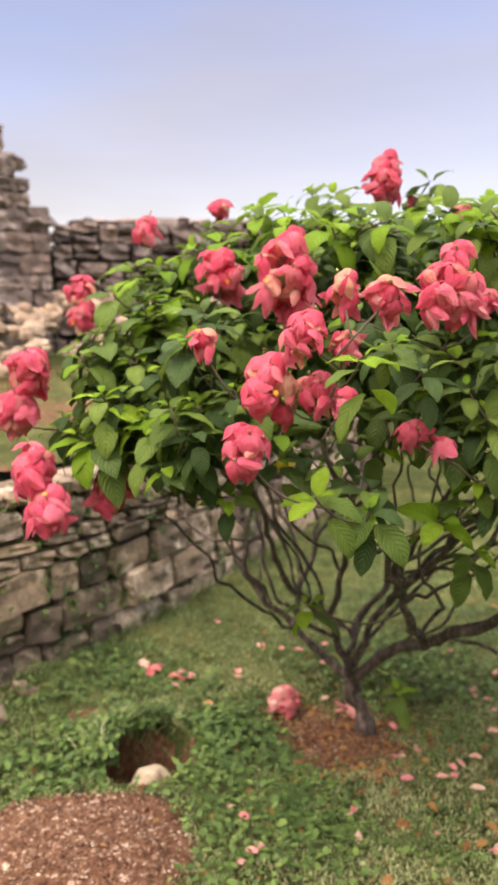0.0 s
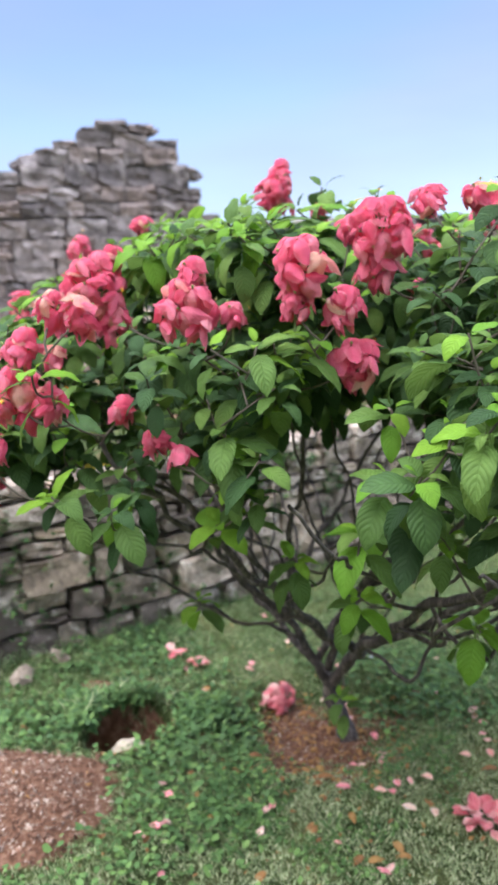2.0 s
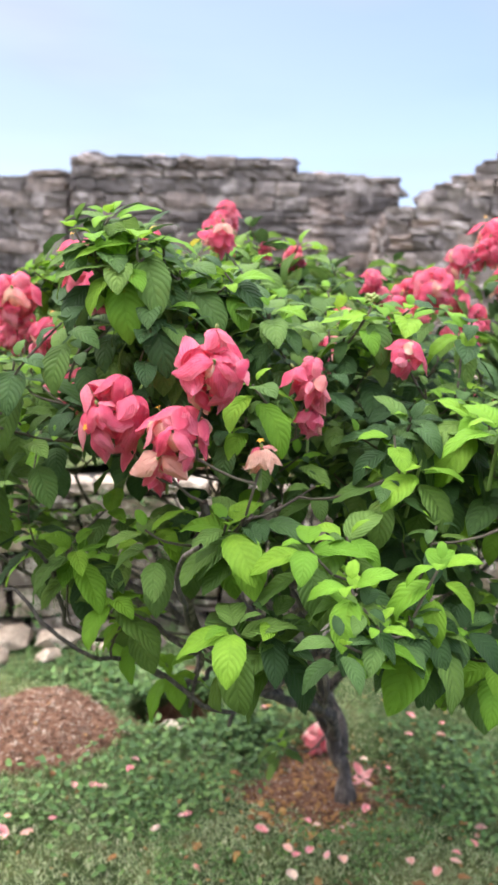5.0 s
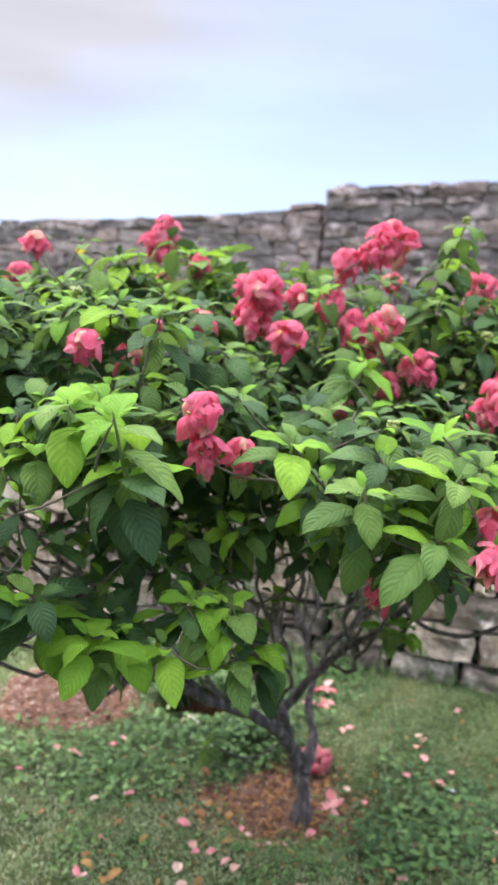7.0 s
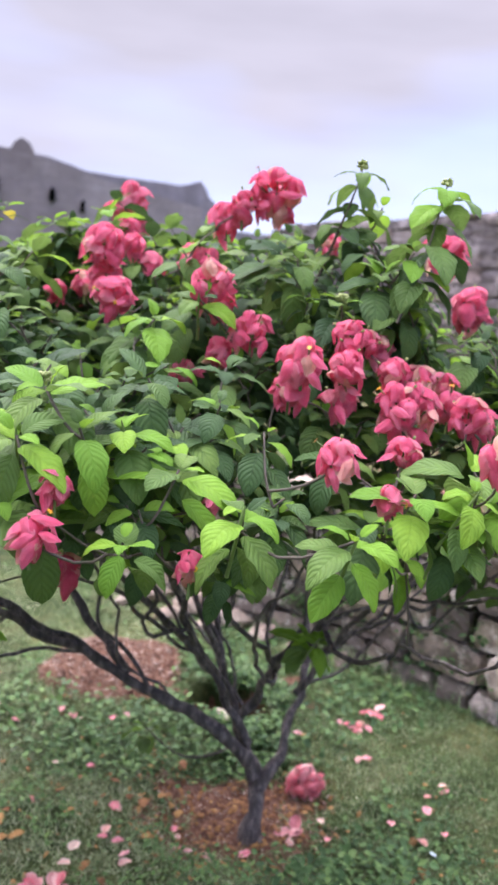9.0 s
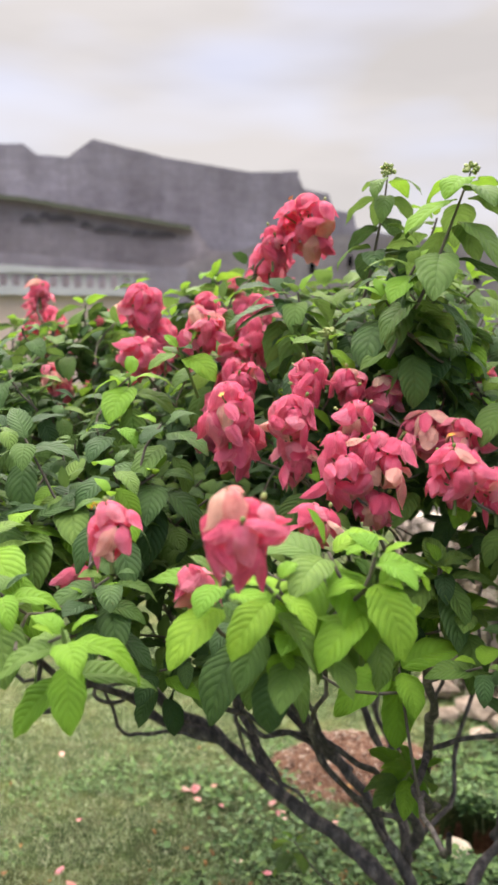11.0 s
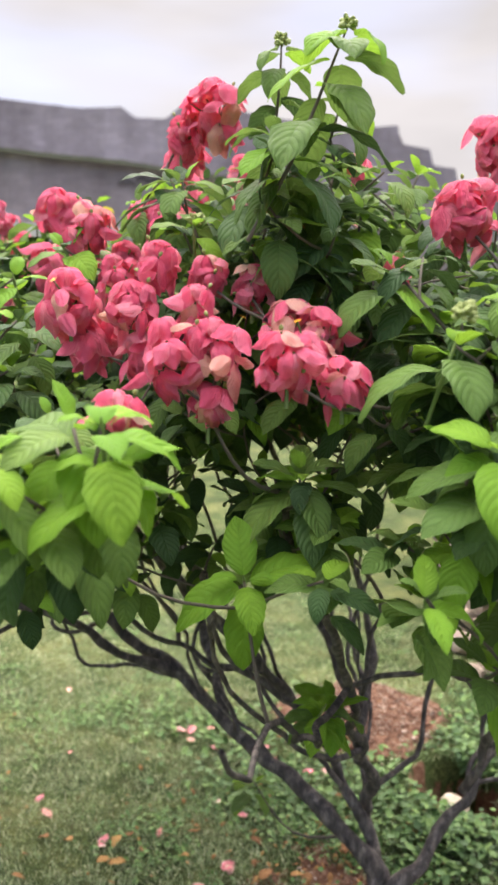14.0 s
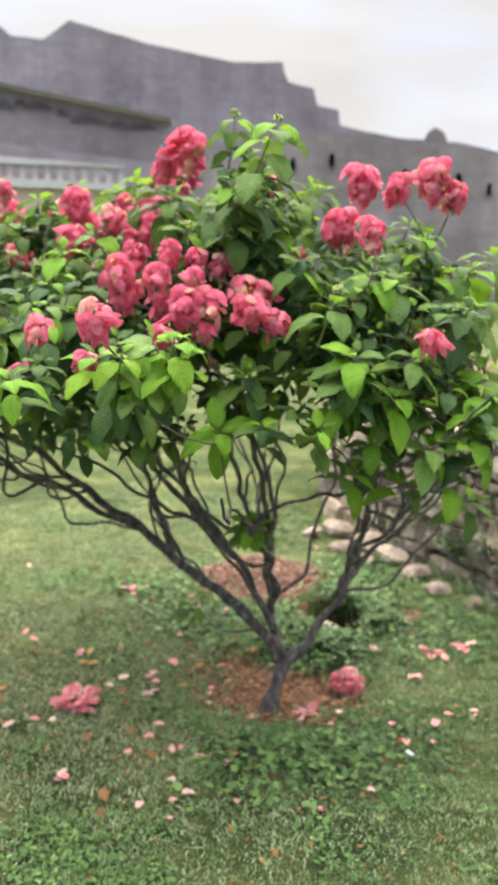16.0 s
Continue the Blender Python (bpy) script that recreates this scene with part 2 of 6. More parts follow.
def bark_material():
    m, nt, n, l, b = nodes_of("bark")
    c = ramp(nt, [(0.34, (0.024, 0.018, 0.015)), (0.50, (0.088, 0.070, 0.060)), (0.68, (0.27, 0.22, 0.185))], noise_tex(nt, 46.0, 6.0, 0.7, stretch=(1, 1, 0.4)))
    c = mixc(nt, calc(nt, "MULTIPLY", noise_tex(nt, 7.0, 3.0), 0.3), c, (0.08, 0.075, 0.072))
    l.new(c, b.inputs["Base Color"])
    b.inputs["Roughness"].default_value = 0.85
    bump(nt, noise_tex(nt, 90.0, 6.0, 0.7, stretch=(1, 1, 0.35)), 0.8, 0.006, b)
    return m


M_BARK = bark_material()


def stone_material(name, stops, moss=0.25, grain=26.0, stain=3.0):
    """Weathered masonry: each stone its own tone, lichen and soot stains, rough grain."""
    m, nt, n, l, b = nodes_of(name)
    c = ramp(nt, stops, piece_random(nt))
    speck = ramp(nt, [(0.38, (0, 0, 0)), (0.64, (1, 1, 1))], noise_tex(nt, grain, 7.0, 0.75))
    c = mixc(nt, calc(nt, "MULTIPLY", speck, 0.78), c, tuple(v * 0.42 for v in stops[1][1]))
    patch = ramp(nt, [(0.46, (0, 0, 0)), (0.66, (1, 1, 1))], noise_tex(nt, stain, 5.0, 0.62, stretch=(0.7, 0.7, 1.9)))
    c = mixc(nt, calc(nt, "MULTIPLY", patch, 0.72), c, tuple(v * 0.3 for v in stops[0][1]))
    pale = ramp(nt, [(0.54, (0, 0, 0)), (0.66, (1, 1, 1))], noise_tex(nt, grain * 0.35, 6.0, 0.7))
    c = mixc(nt, calc(nt, "MULTIPLY", pale, 0.55), c, tuple(min(1, v * 1.5) for v in stops[-1][1]))
    green = ramp(nt, [(0.6, (0, 0, 0)), (0.75, (1, 1, 1))], noise_tex(nt, stain * 1.7, 4.0))
    c = mixc(nt, calc(nt, "MULTIPLY", green, moss), c, (0.05, 0.07, 0.025))
    l.new(c, b.inputs["Base Color"])
    b.inputs["Roughness"].default_value = 0.92
    b.inputs["Specular IOR Level"].default_value = 0.2
    bump(nt, calc(nt, "ADD", noise_tex(nt, grain * 1.6, 8.0, 0.7), noise_tex(nt, grain * 0.4, 3.0)), 0.9, 0.35 / grain, b)
    return m


M_WALL = stone_material("terrace_stone", [(0.0, (0.15, 0.12, 0.10)), (0.35, (0.36, 0.29, 0.23)), (0.7, (0.58, 0.44, 0.31)), (1.0, (0.70, 0.60, 0.50))], 0.3)
M_RUIN = stone_material("ruin_stone", [(0.0, (0.17, 0.15, 0.15)), (0.4, (0.25, 0.215, 0.205)), (0.75, (0.40, 0.31, 0.275)), (1.0, (0.42, 0.37, 0.36))], 0.05, 7.0, 0.9)
M_RUBBLE = stone_material("rubble_stone", [(0.0, (0.32, 0.24, 0.18)), (0.5, (0.46, 0.35, 0.26)), (1.0, (0.56, 0.46, 0.36))], 0.1)


def fort_material(name, tint):
    m, nt, n, l, b = nodes_of(name)
    g = n.new("ShaderNodeNewGeometry")
    sep = n.new("ShaderNodeSeparateXYZ")
    l.new(g.outputs["Position"], sep.inputs[0])
    run = calc(nt, "SUBTRACT", calc(nt, "MULTIPLY", sep.outputs["X"], 0.74), calc(nt, "MULTIPLY", sep.outputs["Y"], 0.67))
    cmb = n.new("ShaderNodeCombineXYZ")
    l.new(run, cmb.inputs[0])
    l.new(sep.outputs["Z"], cmb.inputs[1])
    br = n.new("ShaderNodeTexBrick")
    br.inputs["Scale"].default_value = 1.0
    br.inputs["Brick Width"].default_value, br.inputs["Row Height"].default_value = 1.1, 0.42
    br.inputs["Mortar Size"].default_value = 0.03
    br.inputs["Color1"].default_value, br.inputs["Color2"].default_value = (0.27, 0.25, 0.265, 1), (0.33, 0.31, 0.32, 1)
    br.inputs["Mortar"].default_value = (0.275, 0.255, 0.265, 1)
    l.new(cmb.outputs[0], br.inputs["Vector"])
    big = ramp(nt, [(0.35, (0.55, 0.53, 0.54)), (0.7, (1, 1, 1))], noise_tex(nt, 0.16, 6.0, 0.62))
    c = mixc(nt, 1.0, br.outputs["Color"], big, "MULTIPLY")
    c = mixc(nt, calc(nt, "MULTIPLY", noise_tex(nt, 0.9, 5.0, 0.65), 0.5), c, (0.19, 0.165, 0.145))
    bands = ramp(nt, [(0.40, (0.60, 0.58, 0.56)), (0.56, (1, 1, 1)), (0.75, (1.25, 1.2, 1.15))], noise_tex(nt, 0.7, 7.0, 0.72, stretch=(0.8, 0.8, 1.0)))
    c = mixc(nt, 0.28, c, mixc(nt, 1.0, c, bands, "MULTIPLY"))
    streak = ramp(nt, [(0.42, (0.62, 0.60, 0.60)), (0.60, (1, 1, 1))], noise_tex(nt, 0.45, 5.0, 0.65, stretch=(1.0, 1.0, 0.12)))
    c = mixc(nt, 1.0, mixc(nt, 0.42, c, mixc(nt, 1.0, c, streak, "MULTIPLY")), tint, "MULTIPLY")
    l.new(c, b.inputs["Base Color"])
    b.inputs["Roughness"].default_value = 0.95
    bump(nt, noise_tex(nt, 1.6, 6.0), 0.5, 0.16, b)
    return m


M_FORT = fort_material("fort_masonry", (1.02, 1.01, 1.07))
M_FORT_FACE = fort_material("fort_rubble_face", (1.10, 1.04, 1.01))


def ground_material():
    """Lawn with bare, reddish soil where the 'soil' attribute of the mesh says so."""
    m, nt, n, l, b = nodes_of("lawn")
    at = n.new("ShaderNodeAttribute")
    at.attribute_name = "soil"
    grass = ramp(nt, [(0.3, (0.030, 0.050, 0.018)), (0.5, (0.070, 0.105, 0.036)), (0.7, (0.20, 0.21, 0.09))], noise_tex(nt, 2.4, 6.0, 0.65))
    fine = ramp(nt, [(0.35, (0.35, 0.38, 0.32)), (0.65, (1.25, 1.2, 1.0))], noise_tex(nt, 90.0, 4.0, 0.7))
    grass = mixc(nt, 1.0, grass, fine, "MULTIPLY")
    straw = ramp(nt, [(0.5, (0, 0, 0)), (0.68, (1, 1, 1))], noise_tex(nt, 5.5, 5.0, 0.6))
    grass = mixc(nt, calc(nt, "MULTIPLY", straw, 0.4), grass, (0.20, 0.18, 0.085))
    soil = ramp(nt, [(0.3, (0.072, 0.033, 0.019)), (0.5, (0.20, 0.100, 0.060)), (0.72, (0.37, 0.22, 0.145))], noise_tex(nt, 34.0, 7.0, 0.7))
    fac = calc(nt, "ADD", at.outputs["Fac"], calc(nt, "MULTIPLY", calc(nt, "SUBTRACT", noise_tex(nt, 28.0, 5.0, 0.7), 0.5), 1.1))
    fac = ramp(nt, [(0.42, (0, 0, 0)), (0.58, (1, 1, 1))], fac)
    l.new(mixc(nt, fac, grass, soil), b.inputs["Base Color"])
    b.inputs["Roughness"].default_value = 0.95
    b.inputs["Specular IOR Level"].default_value = 0.15
    bump(nt, calc(nt, "ADD", noise_tex(nt, 70.0, 7.0, 0.75), noise_tex(nt, 14.0, 3.0)), 0.9, 0.02, b)
    return m


M_LAWN = ground_material()


def dry_lit_side(nt):
    """How dry the lawn is: green along the wall, strawy towards the open side, in uneven patches. The slope also paints
    brightness in: lighter south-east, darker north-west.
    """
    g = nt.nodes.new("ShaderNodeNewGeometry")
    sep = nt.nodes.new("ShaderNodeSeparateXYZ")
    nt.links.new(g.outputs["Position"], sep.inputs[0])
    lie = calc(nt, "ADD", calc(nt, "MULTIPLY", sep.outputs["X"], 0.13), calc(nt, "MULTIPLY", sep.outputs["Y"], -0.20))
    return calc(nt, "ADD", lie, noise_tex(nt, 1.7, 5.0, 0.62))


def blade_material(name, a, c, e):
    m, nt, n, l, b = nodes_of(name)
    g = n.new("ShaderNodeNewGeometry")
    col = ramp(nt, [(0.0, a), (0.6, c), (1.0, e)], g.outputs["Random Per Island"])
    dry = ramp(nt, [(0.42, (0, 0, 0)), (0.78, (1, 1, 1))], dry_lit_side(nt))
    col = mixc(nt, calc(nt, "MULTIPLY", dry, 0.38), col, tuple(v * 0.75 for v in e))
    # lush green, with shade painted in towards the north-west
    lush_shaded = ramp(nt, [(0.18, (1, 1, 1)), (0.52, (0, 0, 0))], dry_lit_side(nt))
    col = mixc(nt, calc(nt, "MULTIPLY", lush_shaded, 0.62), col, tuple(v * 0.55 for v in a))
    l.new(mixc(nt, calc(nt, "MULTIPLY", noise_tex(nt, 5.5, 4.0), 0.7), col, tuple(v * 0.42 for v in c)), b.inputs["Base Color"])
    b.inputs["Roughness"].default_value = 0.6
    b.inputs["Specular IOR Level"].default_value = 0.25
    return m


M_BLADE = blade_material("grass_blade", (0.108, 0.212, 0.068), (0.39, 0.55, 0.225), (0.86, 0.79, 0.52))
M_CLOVER = blade_material("clover", (0.031, 0.079, 0.024), (0.095, 0.204, 0.052), (0.22, 0.36, 0.090))
M_GRAVEL = stone_material("gravel", [(0.0, (0.14, 0.065, 0.040)), (0.5, (0.29, 0.155, 0.10)), (0.85, (0.44, 0.29, 0.21)), (1.0, (0.70, 0.56, 0.45))], 0.0, 60.0, 20.0)


# ---- mesh helpers ----
def mesh_of(name, verts, quads, uvs=None, mats=(), index=None, smooth=True, tris=None):
    """A mesh from arrays: quads n x 4 (or tris n x 3), one UV a vertex."""
    verts = np.asarray(verts, np.float32)
    faces = np.asarray(quads if tris is None else tris, np.int32)
    k = faces.shape[1]
    me = bpy.data.meshes.new(name)
    me.vertices.add(len(verts))
    me.vertices.foreach_set("co", verts.ravel())
    me.loops.add(faces.size)
    me.loops.foreach_set("vertex_index", faces.ravel())
    me.polygons.add(len(faces))
    me.polygons.foreach_set("loop_start", np.arange(0, faces.size, k, dtype=np.int32))
    me.polygons.foreach_set("loop_total", np.full(len(faces), k, np.int32))
    for mt in mats:
        me.materials.append(mt)
    if index is not None:
        me.polygons.foreach_set("material_index", np.asarray(index, np.int32))
    me.polygons.foreach_set("use_smooth", np.full(len(faces), smooth, bool))
    if uvs is not None:
        layer = me.uv_layers.new(name="UVMap")
        layer.data.foreach_set("uv", np.asarray(uvs, np.float32)[faces.ravel()].ravel())
    me.update(calc_edges=True)
    me.validate()
    return me


def sheet(nu, nv, fn):
    """A grid template over u, v in 0..1: points, quads, UVs."""
    v, uv = [], []
    for j in range(nv + 1):
        for i in range(nu + 1):
            a, c = i / nu, j / nv
            v.append(fn(a, c))
            uv.append((a, c))
    q = [(j * (nu + 1) + i, j * (nu + 1) + i + 1, (j + 1) * (nu + 1) + i + 1, (j + 1) * (nu + 1) + i) for j in range(nv) for i in range(nu)]
    return np.array(v, np.float32), np.array(q, np.int32), np.array(uv, np.float32)


def leaf_shape(bend, width, fold, wave, twist, nu=6, nv=10, quilt=0.0):
    """An ovate blade with a drawn-out tip: rises from its stalk, then arches over; quilt puffs it up between the side veins."""
    def fn(a, c):
        x = (a - 0.5) * 2
        c2 = 0.012 + 0.988 * c
        w = width * 2.25 * c2 ** 0.66 * (1.0 - c2 * 0.992) ** 0.90 * (1 + 0.035 * math.sin(c * 23 + wave * 3 + (1.7 if x > 0 else 0)))
        y, z = 0.0, 0.0
        for k in range(10):
            ang = -0.20 + (bend + 0.20) * ((k + 0.5) / 10 * c) ** 0.85
            y += math.cos(ang) * c / 10
            z -= math.sin(ang) * c / 10
        ang = -0.20 + (bend + 0.20) * c ** 0.85
        lift = abs(x) ** 1.3 * w * fold - 0.75 * fold * w * abs(x) ** 3 + wave * math.sin(c * 15 + (2.2 if x > 0 else 0)) * x * x * 0.016 + twist * x * w * c
        if quilt:
            rib = (c ** 0.85 - abs(x) * w * 0.55) * 9.0
            lift += quilt * (abs(math.sin(rib * math.pi)) ** 0.6 - 0.5) * min(1.0, abs(x) * 4) * (1 - abs(x) ** 4) * math.sin(math.pi * min(1.0, c * 1.02)) ** 0.5
        return (x * w, y + lift * math.sin(ang), z + lift * math.cos(ang))
    return sheet(nu, nv, fn)


def sepal_shape(bend, width, cup, curl):
    """A soft, pointed sepal that arches over at its foot and hangs, crumpled along its length."""
    def fn(a, c):
        x = (a - 0.5) * 2
        c2 = 0.02 + 0.98 * c
        w = width * 2.15 * c2 ** 0.60 * (1.0 - c2 * 0.992) ** 0.70 * (1 + 0.035 * math.sin(c * 9 + curl * 4 + (2 if x > 0 else 0)))
        y, z, ang = 0.0, 0.0, 0.0
        for k in range(12):
            u = (k + 0.5) / 12 * c
            ang = -0.15 + (bend + 0.15) * min(1.0, u * 1.7) ** 0.9 - 0.9 * curl * max(0.0, u - 0.62)
            y += math.cos(ang) * c / 12
            z -= math.sin(ang) * c / 12
        lift = -cup * (abs(x) ** 1.7) * w + 0.040 * math.sin(c * 7 + x * 3.2 + curl * 5) * abs(x) - 0.045 * max(0.0, 1 - abs(x) * 3.5) * math.sin(c * 3.1)
        lift += 0.018 * math.sin(x * 8 + c * 5 + cup * 9) * math.sin(c * 3.1)
        return (x * w * (1 - 0.10 * cup * x * x), y + lift * math.sin(ang), z + lift * math.cos(ang))
    return sheet(10, 10, fn)


PLAN = ((0.85, 0.33, 0.34, 1.0, 0.10), (1.20, 0.36, 0.28, -1.0, -0.15), (0.60, 0.34, 0.40, 0.9, 0.18), (1.45, 0.32, 0.30, 1.1, -0.08), (1.05, 0.37, 0.24, -1.1, 0.08))
LEAVES_INNER = [leaf_shape(*p, 4, 7) for p in PLAN]
LEAVES = [leaf_shape(*p) for p in PLAN]
LEAVES_NEAR = [leaf_shape(*p, 10, 30, 0.020) for p in PLAN]
SEPALS = [sepal_shape(*p) for p in ((1.25, 0.38, 0.55, 0.6), (1.60, 0.27, 0.80, -0.5), (1.05, 0.41, 0.45, 0.7), (1.45, 0.42, 0.60, 0.3), (0.80, 0.25, 0.70, -0.5), (1.30, 0.34, 1.00, 0.6))]
SEPALS_LAID = [sepal_shape(*p) for p in ((0.25, 0.40, -0.35, 1.0), (0.45, 0.33, 0.4, -1.2), (0.10, 0.37, -0.5, 1.3))]


def frame_at(p, along, up, size):
    """4 x 4 array: y runs along, z as near to up as it can, scaled."""
    y = Vector(along).normalized()
    u = Vector(up)
    z = u - y * u.dot(y)
    if z.length < 1e-4:
        z = y.orthogonal()
    z.normalize()
    x = y.cross(z)
    m = np.eye(4)
    m[:3, 0], m[:3, 1], m[:3, 2], m[:3, 3] = np.array(x) * size, np.array(y) * size, np.array(z) * size, p
    return m


class Pile:
    """Gathers copies of templates into one mesh."""

    def __init__(self):
        self.v, self.q, self.uv, self.mi, self.n = [], [], [], [], 0

    def add(self, template, m, slot=0):
        v, q, uv = template
        self.v.append(v @ m[:3, :3].T + m[:3, 3])
        self.q.append(q + self.n)
        self.uv.append(uv)
        self.mi.append(np.full(len(q), slot, np.int32))
        self.n += len(v)

    def mesh(self, name, mats, smooth=True):
        return mesh_of(name, np.concatenate(self.v), np.concatenate(self.q), np.concatenate(self.uv), mats, np.concatenate(self.mi), smooth)


def part(name, data, parent, label="", kind=""):
    ob = new(name, data)
    ob.parent = parent
    return tagged(ob, label, kind=kind)


def empty(name, label, category, group="", kind="", at=(0, 0, 0)):
    ob = new(name)
    ob.location = at
    ob.empty_display_size = 0.1
    return tagged(ob, label, category, group, kind)


def tube(points, radii, sides=8):
    """Arrays of a round, tapering branch along points."""
    P = [Vector(p) for p in points]
    v, uv = [], []
    side = None
    for i, p in enumerate(P):
        d = (P[min(i + 1, len(P) - 1)] - P[max(i - 1, 0)]).normalized()
        side = d.orthogonal().normalized() if side is None else (side - d * side.dot(d)).normalized()
        other = d.cross(side)
        for k in range(sides):
            a = 2 * math.pi * k / sides
            r = radii[i] * (1 + 0.16 * noise.noise(p * 40 + Vector((k, 0, 0))))
            v.append(p + (side * math.cos(a) + other * math.sin(a)) * r)
            uv.append((k / sides, i / len(P)))
    q = [(i * sides + k, i * sides + (k + 1) % sides, (i + 1) * sides + (k + 1) % sides, (i + 1) * sides + k) for i in range(len(P) - 1) for k in range(sides)]
    return np.array([tuple(p) for p in v], np.float32), np.array(q, np.int32), np.array(uv, np.float32)


def smooth_path(points, n):
    """Catmull-Rom through points, n steps a span."""
    P = [Vector(p) for p in points]
    P = [P[0] * 2 - P[1]] + P + [P[-1] * 2 - P[-2]]
    out = []
    for i in range(1, len(P) - 2):
        for k in range(n):
            t = k / n
            a, b, c, d = P[i - 1], P[i], P[i + 1], P[i + 2]
            out.append(0.5 * ((2 * b) + (c - a) * t + (2 * a - 5 * b + 4 * c - d) * t * t + (3 * b - a - 3 * c + d) * t ** 3))
    out.append(P[-2])
    return out


def blob(seed, subdiv=2, rough=0.2, squash=(1, 1, 1)):
    """A rounded, uneven stone."""
    bm = bmesh.new()
    bmesh.ops.create_icosphere(bm, subdivisions=subdiv, radius=0.5)
    for v in bm.verts:
        k = 1 + rough * noise.noise(v.co * 2.2 + Vector((seed * 7.3, seed * 1.7, 0)))
        v.co = Vector((v.co.x * squash[0], v.co.y * squash[1], v.co.z * squash[2])) * k
    return bm


def block_mesh(name, seed, mat, rough=0.085):
    """A hewn stone, 1 x 1 x 1, with knocked-off edges and uneven faces."""
    bm = bmesh.new()
    bmesh.ops.create_cube(bm, size=1.0)
    bmesh.ops.subdivide_edges(bm, edges=bm.edges[:], cuts=2, use_grid_fill=True)
    for v in bm.verts:
        c = v.co
        m = sorted(abs(x) for x in c)
        if m[1] > 0.49:
            c *= 0.985 if m[0] < 0.49 else 0.955
        c += noise.noise_vector(c * 2.9 + Vector((seed * 5.1, seed * 3.3, seed))) * rough
    me = bpy.data.meshes.new(name)
    bm.to_mesh(me)
    bm.free()
    me.materials.append(mat)
    return me


# ---- ground ----
HOLE = Vector((-0.77, -0.37))
WALL_LINE = [(0.2, 4.4), (-0.4, 2.8), (-0.89, 1.6), (-1.21, 0.9), (-1.51, 0.4), (-1.76, 0.05), (-1.87, -0.3), (-2.1, -1.05), (-2.7, -1.8), (-4.0, -2.4)]


def hole_shape(x, y):
    d = math.hypot((x - HOLE.x) / 0.165, (y - HOLE.y) / 0.195)
    d *= 1 + 0.18 * noise.noise(Vector((x * 9, y * 9, 3)))
    return max(0.0, 1 - d ** 3) if d < 1 else 0.0


def mound_shape(x, y):
    d = math.hypot((x + 0.86) / 0.38, (y + 0.96) / 0.35)
    d += 0.22 * noise.noise(Vector((x * 4, y * 4, 8)))
    return max(0.0, 1 - d)


def ring_shape(x, y):
    d = math.hypot((x + 0.045) / 0.43, (y + 0.12) / 0.43) + 0.42 * noise.noise(Vector((x * 5, y * 5, 5))) + 0.22 * noise.noise(Vector((x * 17, y * 17, 7)))
    return max(0.0, min(1.0, (1.0 - d) * 1.5))


def patch_shape(x, y):
    d = math.hypot((x + 1.04) / 0.11, (y + 0.15) / 0.07)
    e = math.hypot((x + 0.88) / 0.06, (y + 0.02) / 0.05)
    return max(0.0, min(1.0, 1.4 - d)) + max(0.0, min(1.0, 1.3 - e)) * 0.7


def soil_amount(x, y):
    return min(1.0, max(mound_shape(x, y) * 4.0, ring_shape(x, y) * 0.85, patch_shape(x, y), 1.0 if math.hypot((x - HOLE.x) / 0.172, (y - HOLE.y) / 0.205) < 1 else 0))


def ground_z(x, y):
    z = 0.012 * noise.noise(Vector((x * 1.3, y * 1.3, 0))) + 0.006 * noise.noise(Vector((x * 7, y * 7, 2)))
    z += 0.065 * min(1.0, mound_shape(x, y) * 1.6) + 0.012 * mound_shape(x, y) * noise.noise(Vector((x * 22, y * 22, 1)))
    z -= 0.42 * min(1.0, hole_shape(x, y) * 2.2) * (1 - 0.66 * math.exp(-((x + 0.755) ** 2 + (y + 0.40) ** 2) / 0.0035))
    z += 0.014 * ring_shape(x, y) * noise.noise(Vector((x * 15, y * 15, 4)))
    dish = min(1.0, max(0.0, (0.44 - math.hypot(x + 0.06, y + 0.07)) / 0.20))        # the soil lies sunken round the trunk
    z -= 0.055 * dish * dish * (3 - 2 * dish)
    return z


def axis(lo, hi, step, far):
    near = np.arange(lo, hi + 1e-6, step)
    out = [0.1]
    while out[-1] < far:
        out.append(out[-1] * 1.55 + 0.1)
    out = np.array(out)
    return np.concatenate([lo - out[::-1], near, hi + out])


gx, gy = axis(-2.4, 2.8, 0.03, 900), axis(-3.0, 3.4, 0.03, 900)
gv, gs = [], []
for y in gy:
    for x in gx:
        inside = -2.6 < x < 3 and -3.2 < y < 3.6
        gv.append((x, y, ground_z(x, y) if inside else 0.0))
        gs.append(soil_amount(x, y) if inside else 0.0)
nx = len(gx)
gi = np.arange(len(gy) * nx).reshape(len(gy), nx)
gq = np.stack([gi[:-1, :-1], gi[:-1, 1:], gi[1:, 1:], gi[1:, :-1]], -1).reshape(-1, 4)
me = mesh_of("ground", gv, gq, mats=[M_LAWN])
me.attributes.new("soil", "FLOAT", "POINT").data.foreach_set("value", np.array(gs, np.float32))
ground = tagged(new("ground", me), "green lawn with bare reddish soil round the shrub", "lawn", kind="structure")

# upper terrace behind the low wall
tv, tq = [], []
line = smooth_path([(x, y, 0) for x, y in WALL_LINE], 6)
reach = [0.12, 0.6, 1.4, 2.6, 4.2, 6.5, 10, 16, 30]
